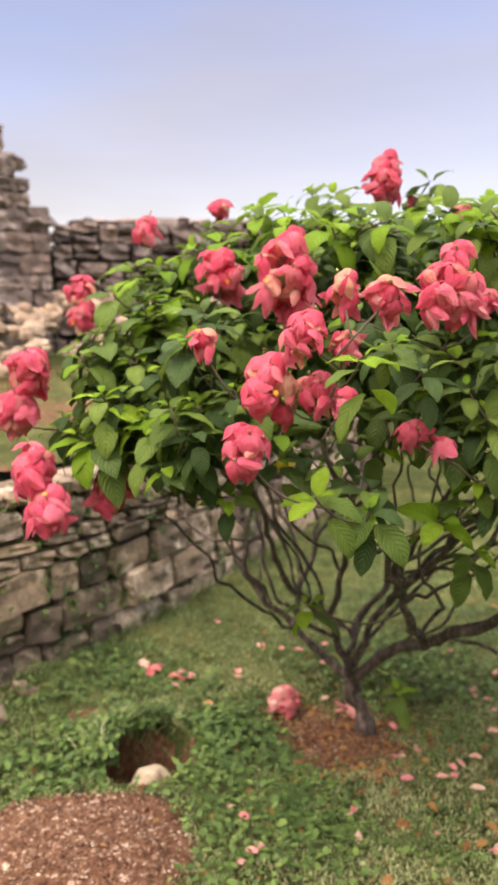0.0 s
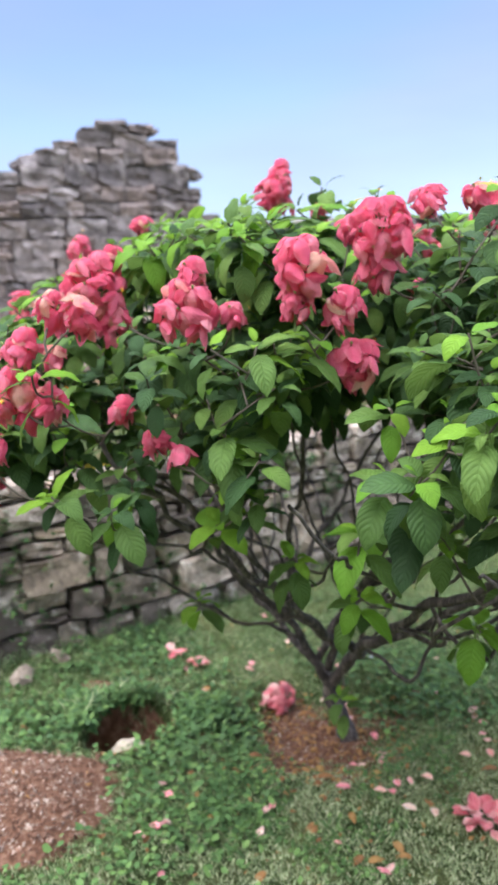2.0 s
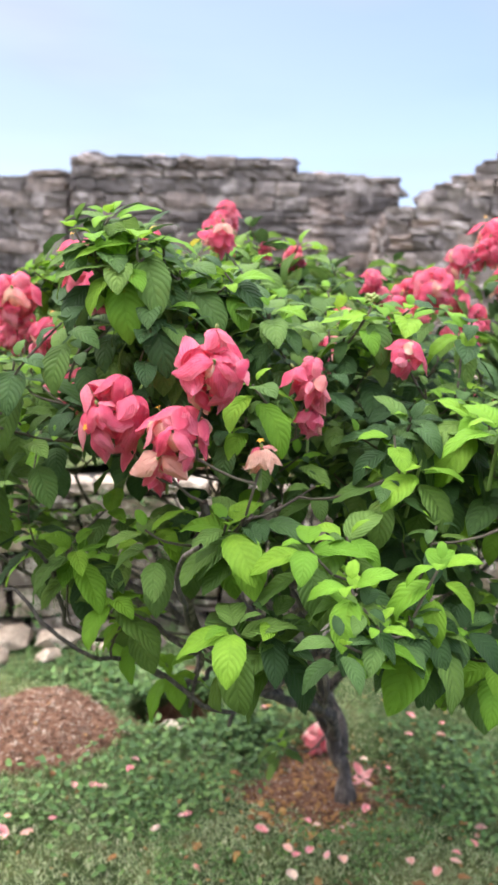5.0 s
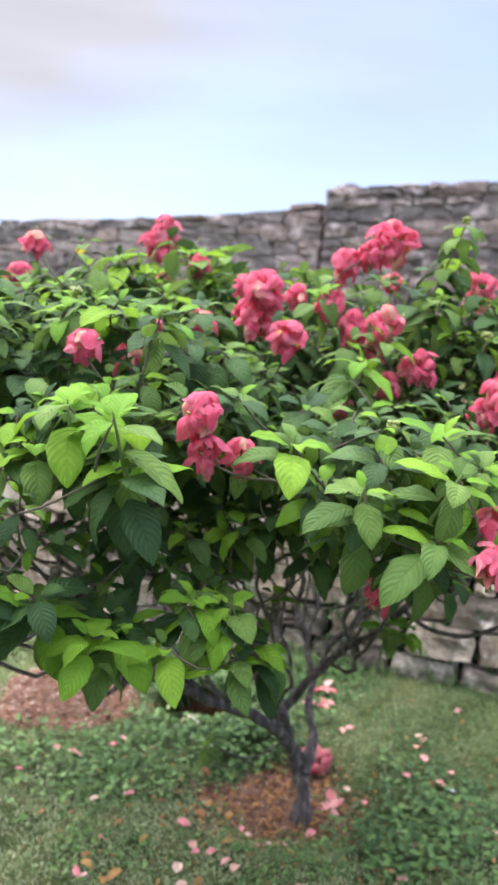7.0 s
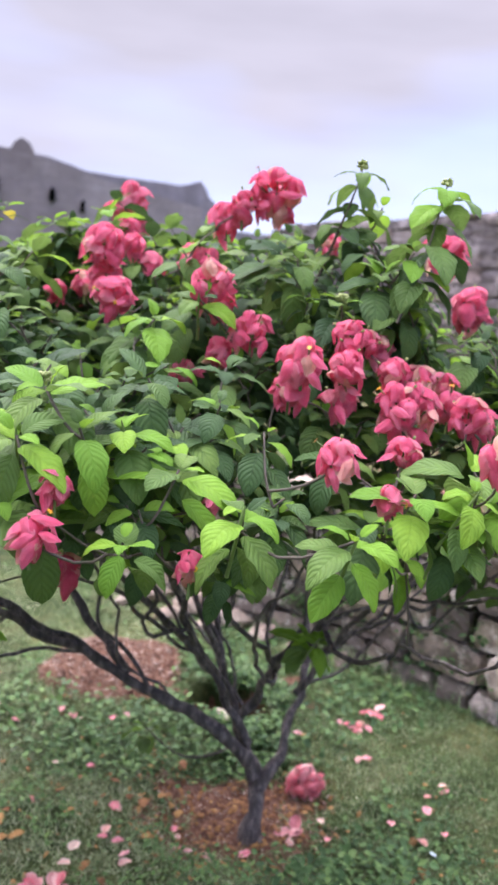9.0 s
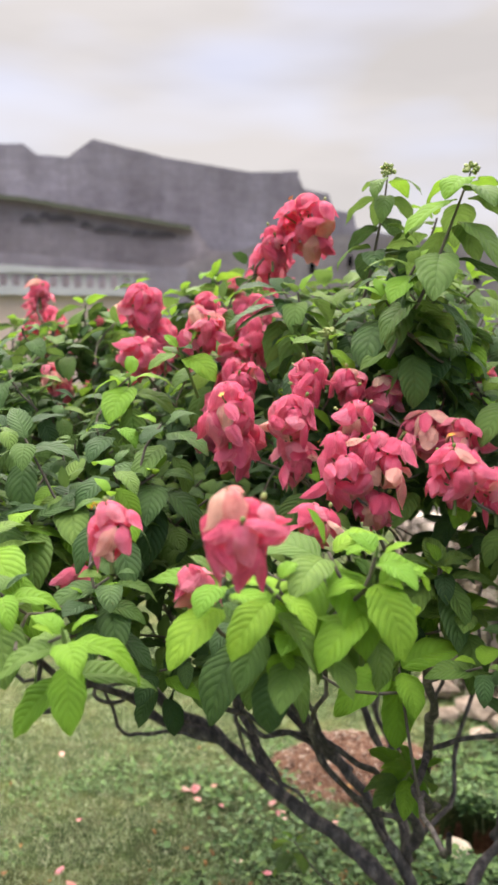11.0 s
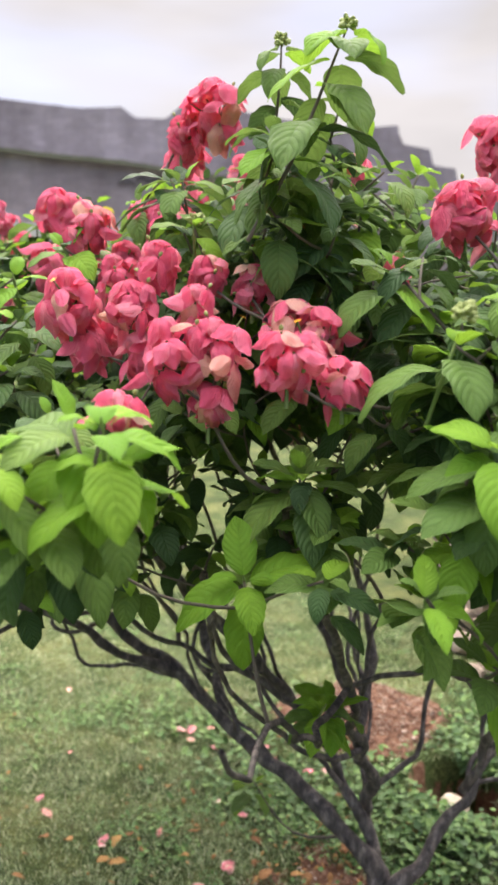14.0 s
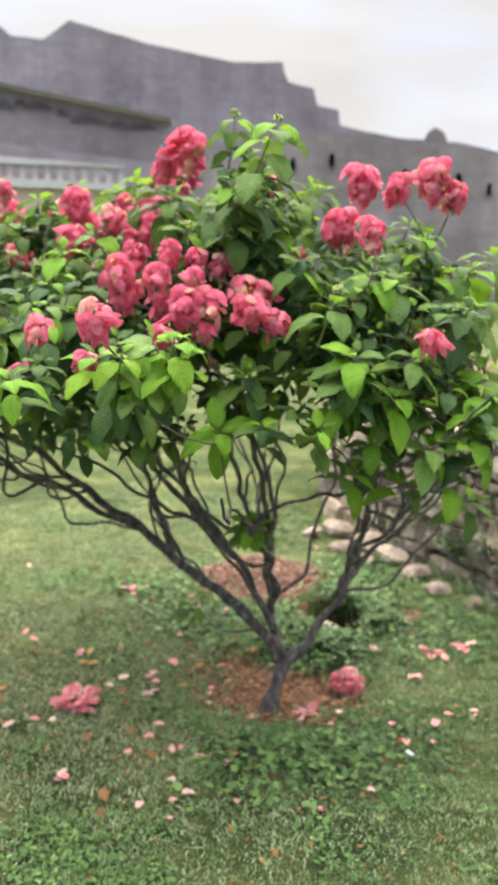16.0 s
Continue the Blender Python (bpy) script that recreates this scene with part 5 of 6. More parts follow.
# twigs: each tip is joined to the nearest wood below it
ends = [(Vector(h[:3]) - Vector((0, 0, 0.01)), 0.0022) for h in HEADS] + [(Vector(s[:3]), 0.0022) for s in SPRIGS] + [(p, 0.002) for p, _, _ in fill]
ends.sort(key=lambda e: (e[0] - Vector((0, -0.1, 0.4))).length)
nodes_p = np.array([tuple(p) for p, r in wood])
nodes_r = [r for p, r in wood]
twig_data = []
for p, r in ends:
    d = nodes_p - np.array(tuple(p))
    dist = np.sqrt((d ** 2).sum(1)) + np.maximum(0, d[:, 2] + 0.05) * 2.5
    i = int(dist.argmin())
    q = Vector(nodes_p[i])
    out = (q - Vector((0, -0.1, 0.3))).normalized()
    ln = (p - q).length
    side = Vector(noise.noise_vector(p * 5.0)) * ln * 0.22
    way = [q + (p - q) * t + (out * ln * 0.22 - Vector((0, 0, ln * 0.20)) + side) * math.sin(math.pi * t) * (1 - 0.4 * t) for t in np.linspace(0, 1, max(4, min(10, int(ln / 0.05) + 3)))]
    r0 = max(r * 1.15, min(nodes_r[i] * 0.7, 0.0028 + ln * 0.005))
    radii = [r0 + (r - r0) * k / (len(way) - 1) for k in range(len(way))]
    twig_data.append((ln, way, radii))
    nodes_p = np.concatenate([nodes_p, np.array([tuple(v) for v in way[1:-1]])]) if len(way) > 2 else nodes_p
    nodes_r += radii[1:-1]
twig_data.sort(key=lambda e: -e[0])
small = Pile()
for k, (ln, way, radii) in enumerate(twig_data):
    t = tube(way, radii, 6)
    if k < 120:
        part("branch", mesh_of("branch", *t, mats=[M_TWIG]), shrub)
    else:
        small.add(t, np.eye(4))
part("fine_branching", small.mesh("fine_branching", [M_TWIG]), shrub, kind="stuff")


# ---- leaves ----
LEAF_MESH = {(k, s): mesh_of("leaf", *LEAVES_NEAR[k], mats=[m]) for k in range(len(LEAVES)) for s, m in ((0, M_LEAF), (1, M_YOUNG), (2, M_GOLD), (3, M_MID))}
LAID_MESH = {(k, q): mesh_of("fallen_petal", *SEPALS_LAID[k], mats=[m]) for k in range(3) for q, m in ((0, M_PALED), (1, M_FALLEN))}
DROPPED_MESH = {(k, q): mesh_of("sepal", *SEPALS_LAID[k], mats=[m]) for k in range(3) for q, m in ((0, M_BRIGHT), (2, M_FALLEN))}
BALL_MESH = {(k, q): mesh_of("sepal", *SEPALS[k], mats=[m]) for k in range(len(SEPALS)) for q, m in ((0, M_BRIGHT), (1, M_FALLEN))}
SEPAL_MESH = {(k, s): mesh_of("sepal", *SEPALS[k], mats=[m]) for k in range(len(SEPALS)) for s, m in ((0, M_PINK), (1, M_PEACH))}


def sprig_leaves(p, size, young, rnd, lit_share=0.92, turned=None):
    """Crossed pairs of leaves round a shoot, an umbrella of them: small and upright at the tip, broad and drooping below it."""
    away = Vector(p) - HEART
    shoot = (Vector((away.x, away.y, 0.0)).normalized() * rnd.uniform(0.25, 0.55) + Vector((rnd.uniform(-0.2, 0.2), rnd.uniform(-0.2, 0.2), 0.9))).normalized() if turned is None else Vector(turned).normalized()
    a0 = shoot.orthogonal().normalized()
    turn = rnd.uniform(0, math.pi)
    out = []
    for k, (s, open_, back) in enumerate(((0.42, 42, -0.004), (0.74, 64, 0.004), (0.98, 80, 0.016), (1.08, 94, 0.034), (1.05, 106, 0.060))):
        for side in (0, math.pi):
            if rnd.random() < (0.05 if k < 3 else 0.10 if k == 3 else 0.5):
                continue
            ang = turn + k * math.pi / 2 + side + rnd.uniform(-0.35, 0.35)
            rad = (Matrix.Rotation(ang, 3, shoot) @ a0).normalized()
            o = radians(open_ + rnd.uniform(-16, 16))
            d = (shoot * math.cos(o) + rad * math.sin(o) + Vector((0, 0, -0.04 - 0.16 * k / 4))).normalized()
            base = Vector(p) - shoot * back + rad * 0.010
            up = shoot * 0.9 + Vector((0, 0, 0.7)) + Vector(noise.noise_vector(base * 30)) * 0.45
            ln = min(size * 0.94, 0.118) * s * rnd.uniform(0.80, 1.12)
            fresh = (0.45 + 0.55 * young, 0.20 + 0.8 * young, 0.05 + 0.95 * young, 0.65 * young ** 1.4, 0.3 * young ** 2)[k] * (1.0 if lit_share > 0.5 else 0.55)
            slot = 1 if rnd.random() < fresh else 3 if rnd.random() < lit_share else 0
            out.append((rnd.randrange(len(LEAVES)), slot, frame_at(tuple(base), d, up, ln)))
    return shoot, out


rnd = random.Random(8)
pile = Pile()
for s in SPRIGS:
    shoot, leaves = sprig_leaves(s[:3], s[3], s[4], rnd, turned=TURNED.get(s))
    if s in OWN_LEAVES:
        p = Vector(s[:3])
        stem = part("sprig", mesh_of("sprig", *tube([p - shoot * 0.11, p - shoot * 0.05, p, p + shoot * 0.012], [0.0035, 0.003, 0.0026, 0.001], 6), mats=[M_STEM]), shrub)
        for k, slot, m in leaves:
            part("leaf", LEAF_MESH[k, slot], stem).matrix_basis = Matrix(m)
    else:
        for k, slot, m in leaves:
            pile.add(LEAVES[k], m, slot)
# fill sprigs take mostly the dark tone: crown shade put into leaf colour
for i, (p, size, young) in enumerate(fill):
    for j, (k, slot, m) in enumerate(sprig_leaves(p, size, young, rnd, 0.36)[1]):
        pile.add(LEAVES_INNER[k], m, 2 if i % 230 == 41 and j == 5 else slot)
# the two tallest shoots: bare stems with crossed pairs of spreading, drooping leaves
SHOOTS = (((0.706, 0.289, 1.66), (0.659, 0.317, 1.758), (0.628, 0.332, 1.833), (0.608, 0.341, 1.887), (0.591, 0.348, 1.932), (0.577, 0.353, 1.966)),
          ((0.500, 0.060, 1.72), (0.508, 0.095, 1.81), (0.518, 0.120, 1.88), (0.527, 0.140, 1.935), (0.534, 0.152, 1.975), (0.539, 0.159, 2.003)))
for grown_by, shoot_at in zip((0.88, 0.68), SHOOTS):
    nodes_up = [Vector(p) for p in shoot_at]
    stem = part("tall_shoot", mesh_of("tall_shoot", *tube(smooth_path(nodes_up, 4), [0.0036 - 0.0021 * k / 20 for k in range(21)], 7), mats=[M_TWIG]), shrub)
    for k, (node, ln) in enumerate(zip(nodes_up[1:], (0.120, 0.130, 0.120, 0.114, 0.094))):
        for q in range((3, 4, 3, 4, 4)[k]):
            ang = k * 0.8 + q * 1.5708 + rnd.uniform(-0.35, 0.35)
            d = Vector((math.cos(ang), math.sin(ang), rnd.uniform(-0.45, 0.10) if k < 4 else rnd.uniform(-0.2, 0.2)))
            foot = node - Vector((0, 0, 0.012 if k == 4 else rnd.uniform(0.0, 0.02)))
            m = frame_at(tuple(foot + d * 0.012), d, (rnd.uniform(-0.2, 0.2), rnd.uniform(-0.2, 0.2), 1), ln * grown_by * rnd.uniform(0.8, 1.15))
            part("leaf", LEAF_MESH[rnd.randrange(5), rnd.choice((0, 3, 3)) if k < 3 else rnd.choice((3, 3, 1))], stem).matrix_basis = Matrix(m)
part("foliage", pile.mesh("foliage", [M_LEAF, M_YOUNG, M_GOLD, M_MID]), shrub, "dense crown of broad veined leaves", kind="stuff")

# ---- flower heads ----


def star_template():
    v, q = [(0, 0, 0.12)], []
    for k in range(5):
        a = 2 * math.pi * k / 5
        v += [(math.cos(a - 0.5) * 0.45, math.sin(a - 0.5) * 0.45, 0.05), (math.cos(a), math.sin(a), -0.02), (math.cos(a + 0.5) * 0.45, math.sin(a + 0.5) * 0.45, 0.05)]
        q.append((0, k * 3 + 1, k * 3 + 2, k * 3 + 3))
    return np.array(v, np.float32), np.array(q, np.int32), np.zeros((16, 2), np.float32)


STAR = star_template()


BUD = sheet(6, 4, lambda a, c: (0.5 * math.cos(a * 2 * math.pi) * math.sin(0.05 + c * 3.04), 0.5 * math.sin(a * 2 * math.pi) * math.sin(0.05 + c * 3.04), 0.35 - 0.7 * math.cos(0.05 + c * 3.04)))


def head_sepals(c, r, pale, rnd):
    """Several flowers on short stalks, each with five enlarged sepals that hang like a half-closed umbrella."""
    c, r = Vector(c), r * 0.97
    n = max(2, round((r / 0.0200) ** 1.95))
    core = max(0.006, r - 0.024)
    out, hearts = [], []
    for i in range(n):
        z = 1 - 1.8 * (i + 0.5) / n
        ang = i * 2.39996 + rnd.uniform(-0.4, 0.4)
        h = math.sqrt(max(0, 1 - z * z))
        d = Vector((math.cos(ang) * h, math.sin(ang) * h, z))
        p = c + Vector((d.x * core, d.y * core, d.z * core * 1.15)) * rnd.uniform(0.75, 1.15) + Vector((0, 0, 0.014))
        ax = (d * 0.85 + Vector((0, 0, 0.65)) + Vector((rnd.uniform(-0.35, 0.35), rnd.uniform(-0.35, 0.35), rnd.uniform(-0.2, 0.2)))).normalized()
        a0 = ax.orthogonal().normalized()
        t0 = rnd.uniform(0, 6.28)
        hearts.append((p, ax))
        size = min(0.055, max(0.042, r * 0.80)) * rnd.uniform(0.85, 1.18)
        tone = rnd.random() < pale * 0.45 + 0.03
        for k in range(5):
            rad = (Matrix.Rotation(t0 + k * 1.2566 + rnd.uniform(-0.25, 0.25), 3, ax) @ a0).normalized()
            o = radians(rnd.uniform(50, 104))
            dd = (ax * math.cos(o) + rad * math.sin(o) + Vector((0, 0, -0.22 - 0.5 * max(0.0, 0.35 - d.z) * rnd.uniform(0.3, 1.3)))).normalized()
            dd.z = min(dd.z, 0.30)
            slot = 1 if tone and rnd.random() < 0.7 or rnd.random() < 0.04 else 0
            hangs = d.z < 0.1 and rnd.random() < 0.6          # the lower ones are narrow, folded and long
            out.append((rnd.choice((1, 4, 5)) if hangs else rnd.randrange(len(SEPALS)), slot, frame_at(tuple(p + rad * 0.003), dd, ax * 0.9 + Vector((0, 0, 0.5)), size * rnd.uniform(0.75, 1.15) * (1.12 if hangs else 1.0))))
    return out, hearts


rnd = random.Random(9)
own = 0
for hd in HEADS:
    sep, hearts = head_sepals(hd[:3], hd[3], hd[4], rnd)
    c = Vector(hd[:3])
    stalk = Pile()
    for p, ax in hearts:
        stalk.add(tube([c - Vector((0, 0, 0.05)), c - Vector((0, 0, 0.012)), p], [0.0032, 0.0022, 0.0014], 5), np.eye(4), 0)
        if rnd.random() < 0.3:
            stalk.add(BUD, frame_at(tuple(p + ax * 0.004), ax.orthogonal(), ax, 0.006), 1)
        if rnd.random() < 0.07:
            stalk.add(STAR, frame_at(tuple(p + ax * 0.016), ax.orthogonal(), ax, 0.0075), 2)
            stalk.add(tube([p, p + ax * 0.016], [0.0014, 0.001], 5), np.eye(4), 0)
    keep_own = hd in NEAR_HEADS and own < 300
    if not keep_own:
        for k, slot, m in sep:
            stalk.add(SEPALS[k], m, 3 + slot)
    head = part("flower_head", stalk.mesh("flower_head", [M_STEM, M_BUD, M_YELLOW, M_PINK, M_PEACH]), shrub)
    if keep_own:
        for k, slot, m in sep:
            part("sepal", SEPAL_MESH[k, slot], head).matrix_basis = Matrix(m)
            own += 1
# unopened bud heads on the tallest shoots
for p in ((0.577, 0.353, 1.970), (0.539, 0.159, 2.007), (0.716, 0.17, 1.70), (0.986, -0.842, 1.735), (1.239, -0.232, 1.516), (0.729, 0.696, 1.547)):
    bp = Pile()
    for i in range(40):
        d = Vector((rnd.uniform(-1, 1), rnd.uniform(-1, 1), rnd.uniform(-0.4, 1))).normalized()
        bp.add(BUD, frame_at(tuple(Vector(p) + d * rnd.uniform(0.005, 0.010)), d.orthogonal(), d, rnd.uniform(0.005, 0.008)), 0)
    part("bud_head", bp.mesh("bud_head", [M_BUD]), shrub, "knot of small green buds")

# ---- on the lawn ----
def lay(p, rz, tilt=0.0, lift=0.006):
    return Matrix.Translation((p[0], p[1], ground_z(p[0], p[1]) + lift)) @ Euler((tilt, tilt * 0.4, rz)).to_matrix().to_4x4()


bm = blob(77, 3, 0.5, (0.135, 0.10, 0.10))
me = bpy.data.meshes.new("boulder")
bm.to_mesh(me)
bm.free()
me.polygons.foreach_set("use_smooth", [True] * len(me.polygons))
me.materials.append(M_STONE_PALE)
ob = tagged(new("pale_stone", me), "smooth cream-coloured stone at the rim of a hole", "stone")
ob.matrix_basis = Matrix.Translation((-0.755, -0.40, -0.095)) @ Euler((0.1, 0.1, 0.3)).to_matrix().to_4x4()

# whole flower heads that have dropped
rnd = random.Random(31)


def dropped_sepals(r, flat, rnd):
    """Sepals of a dropped head: a loose dome of them, each turned outwards and upwards."""
    out = []
    n = max(6, round((r / 0.0155) ** 1.9))
    for i in range(n):
        z = 0.06 + 0.94 * (i + 0.5) / n
        a = i * 2.39996 + rnd.uniform(-0.5, 0.5)
        h = math.sqrt(1 - z * z)
        d = Vector((math.cos(a) * h, math.sin(a) * h, z))
        far_out = r * 0.52 * math.sqrt(rnd.random())
        p = Vector((math.cos(a) * far_out, math.sin(a) * far_out, 0.010 + (r - far_out) * flat * 0.9))
        way = Vector((d.x, d.y, 0.25 - 0.5 * h * rnd.random())) + Vector((rnd.uniform(-0.5, 0.5), rnd.uniform(-0.5, 0.5), rnd.uniform(-0.1, 0.25)))
        out.append((rnd.randrange(3), rnd.choice((0, 0, 2)), frame_at(tuple(p), way, Vector((0, 0, 1)) + d * 0.6, rnd.uniform(0.044, 0.060))))
    return out


for x, y, r, flat in ((-0.293, 0.060, 0.084, 0.95), (0.612, -0.498, 0.110, 0.25), (-0.03, 0.07, 0.035, 0.5), (-0.89, 0.245, 0.035, 0.6), (-0.735, 0.185, 0.025, 0.5)):
    root = empty("fallen_flower_cluster", "fallen pink flower cluster lying on the grass", "flower", "fallen flowers", at=(x, y, ground_z(x, y)))
    if flat > 0.9:                          # still a ball
        for k, slot, m in head_sepals((0, 0, 0.050), r, 0.3, rnd)[0]:
            part("sepal", BALL_MESH[k, slot], root).matrix_basis = Matrix(m)
    else:
        for k, slot, m in dropped_sepals(r, flat, rnd):
            part("sepal", DROPPED_MESH[k, slot], root).matrix_basis = Matrix(m)

PETALS_A = [(-0.90, 0.25), (-0.03, -0.78), (-0.40, -0.73), (0.32, -0.43), (-0.52, 0.23), (-0.33, -0.91), (-0.04, -0.69), (-0.34, 0.51), (-0.67, 0.81), (0.44, 0.14), (0.68, 0.10), (0.46, 0.52),
            (0.84, 0.14), (-0.18, -1.16), (-0.20, -1.24), (-1.49, -1.10), (-0.75, 0.21), (-0.41, 0.57), (-0.64, 0.80), (0.16, -0.26), (0.21, -0.24), (0.13, -0.03), (0.14, -0.50), (0.47, 0.15),
            (-0.32, -0.87), (0.20, -0.77), (-0.14, 0.56), (-0.42, -0.69), (-0.34, -0.86), (-0.04, -0.67), (0.17, -0.49), (0.45, -0.50), (0.31, 0.28), (0.50, 0.17), (0.59, -0.14), (0.39, -0.80), (-0.22, -1.10), (-0.28, -1.21)]
PETALS_B = [(-0.50, 0.24), (-0.76, 0.22), (0.38, -0.34), (-0.77, 0.12), (0.30, -0.45), (0.40, -0.53), (0.34, -0.36), (0.21, -0.20), (-0.11, 0.16), (-0.01, 0.19), (-0.22, 0.50), (-0.07, 0.48), (0.24, 0.26), (0.53, -0.01),
            (0.52, -0.17), (0.35, -0.84), (-0.11, 0.39), (0.00, -1.84), (0.22, -1.37), (0.41, -1.17), (0.45, -1.09), (-0.25, -1.26), (-0.35, -0.96), (0.29, -0.47), (0.14, -0.29), (0.19, -0.17), (0.76, -0.46), (0.85, -0.54),
            (0.80, -0.52), (0.55, -0.04), (0.55, 0.08), (0.67, 0.21), (0.88, -0.17), (0.91, -0.12), (0.94, -0.15), (0.75, 0.18), (0.60, 0.32), (0.69, -0.09), (0.27, 0.56), (0.81, 0.23), (-0.59, -0.05), (-0.44, 0.56), (-1.71, -0.32)]
for k, p in enumerate(PETALS_A + PETALS_B):
    faded = k % 3 == 1
    ob = new("fallen_petal", LAID_MESH[rnd.randrange(3), 0 if faded else 1])
    s = rnd.uniform(0.030, 0.050)
    ob.matrix_basis = lay(p, rnd.uniform(0, 6.28), rnd.uniform(-0.25, 0.25), 0.020) @ Matrix.Diagonal((s, s, s, 1))
    tagged(ob, "faded peach petal lying on the lawn" if faded else "pink petal lying on the lawn", "petal", "fallen petals")
dry = [mesh_of("dry_leaf", *LEAVES[k], mats=[M_DRY]) for k in range(5)]
DRY = [(-1.15, -0.55), (-0.59, 0.01), (-0.19, 0.08), (0.09, -0.42), (0.32, -0.82), (-0.00, -0.91), (0.13, -0.71), (-0.35, -0.94), (0.30, -0.80), (0.12, -0.70), (0.42, 0.12), (0.67, 0.08), (-0.97, -0.25), (0.91, 0.06)]
for i in range(70):
    DRY.append((rnd.gauss(0.15, 0.55), rnd.gauss(-0.2, 0.55)))
for p in DRY:
    if hole_shape(*p) > 0:
        continue
    ob = new("dry_leaf", dry[rnd.randrange(5)])
    s = rnd.uniform(0.03, 0.065)
    ob.matrix_basis = lay(p, rnd.uniform(0, 6.28), rnd.uniform(-0.4, 0.4), 0.014) @ Matrix.Diagonal((s, s, s, 1))
    tagged(ob, "curled brown dead leaf on the lawn", "leaf", "dead leaves")
rl = random.Random(61)
chips = Pile()
n = 0
while n < 420:
    x, y = rl.uniform(-0.55, 0.45), rl.uniform(-0.6, 0.4)
    if ring_shape(x, y) < rl.uniform(0.1, 0.9):
        continue
    n += 1
    m = lay((x, y), rl.uniform(0, 6.28), rl.uniform(-0.5, 0.5), 0.010)
    s = rl.uniform(0.012, 0.034)
    chips.add(LEAVES_INNER[n % 5], np.array(m @ Matrix.Diagonal((s, s, s, 1))), 0)
for k in range(520):                    # scraps strewn over the lawn
    x, y = rl.gauss(0.45, 0.7), rl.gauss(-0.05, 0.7)
    if hole_shape(x, y) > 0 or x < -1.0:
        continue
    s = rl.uniform(0.008, 0.026)
    chips.add(LEAVES_INNER[k % 5], np.array(lay((x, y), rl.uniform(0, 6.28), rl.uniform(-0.4, 0.4), 0.018) @ Matrix.Diagonal((s, s, s, 1))), 0)
tagged(new("leaf_litter", chips.mesh("leaf_litter", [M_DRY])), "dry brown leaf scraps on the soil and lawn", "litter", kind="stuff")
ob = new("pale_litter", mesh_of("pale_litter", *SEPALS[2], mats=[M_LITTER]))
ob.matrix_basis = lay((-0.012, 0.521), 0.8, 0.2, 0.016) @ Matrix.Diagonal((0.045, 0.045, 0.045, 1))
tagged(ob, "small pale blue-white scrap lying in the grass", "litter")

# gravel and crumbs of soil on the mound and round the trunk
rnd = random.Random(41)
PEB = []
for k in range(4):
    bm = blob(90 + k, 1, 0.5, (1, 0.8, 0.6))
    v = np.array([tuple(x.co) for x in bm.verts], np.float32)
    f = np.array([[x.index for x in fc.verts] for fc in bm.faces], np.int32)
    bm.free()
    PEB.append((v, f))
vv, ff, nn = [], [], 0
made = 0
while made < 4000:
    if rnd.random() < 0.72:
        x, y = rnd.uniform(-1.35, -0.4), rnd.uniform(-1.4, -0.5)
        ok = mound_shape(x, y) > rnd.uniform(0.0, 0.35)
        s = rnd.uniform(0.004, 0.016) if rnd.random() < 0.96 else rnd.uniform(0.016, 0.034)
    else:
        x, y = rnd.uniform(-0.4, 0.3), rnd.uniform(-0.45, 0.25)
        ok = ring_shape(x, y) > rnd.uniform(0.1, 0.8)
        s = rnd.uniform(0.004, 0.013)
    if not ok:
        continue
    made += 1
    v, f = PEB[made % 4]
    a = rnd.uniform(0, 6.28)
    R2 = np.array([[math.cos(a), -math.sin(a), 0], [math.sin(a), math.cos(a), 0], [0, 0, 1]])
    vv.append((v * s) @ R2.T + np.array((x, y, ground_z(x, y) + s * 0.15)))
    ff.append(f + nn)
    nn += len(v)
tagged(new("gravel", mesh_of("gravel", np.concatenate(vv), None, mats=[M_GRAVEL], tris=np.concatenate(ff), smooth=False)), "reddish gravel and soil crumbs on the mound", "gravel", kind="stuff")

# ---- grass and creeping weeds ----
rng = np.random.default_rng(7)


def foot_of_wall(y):
    ys, xs = zip(*[(q, p) for p, q in reversed(WALL_LINE)])
    return float(np.interp(y, ys, xs)) + 0.17


def scatter(n, spread):
    """Points over the lawn, thinning with the distance from the shrub."""
    pts = np.concatenate([rng.normal((0.1, -0.3), spread, (n, 2)), rng.uniform((-1.9, -3.0), (2.2, 3.2), (n // 2, 2))])
    keep = []
    for x, y in pts:
        if x < -2.2 or x > 2.6 or y < -3.0 or y > 3.4:
            continue
        if soil_amount(x, y) > 0.25 + 0.45 * rng.random():
            continue
        if x < foot_of_wall(y):
            continue
        keep.append((x, y, ground_z(x, y)))
    return np.array(keep)


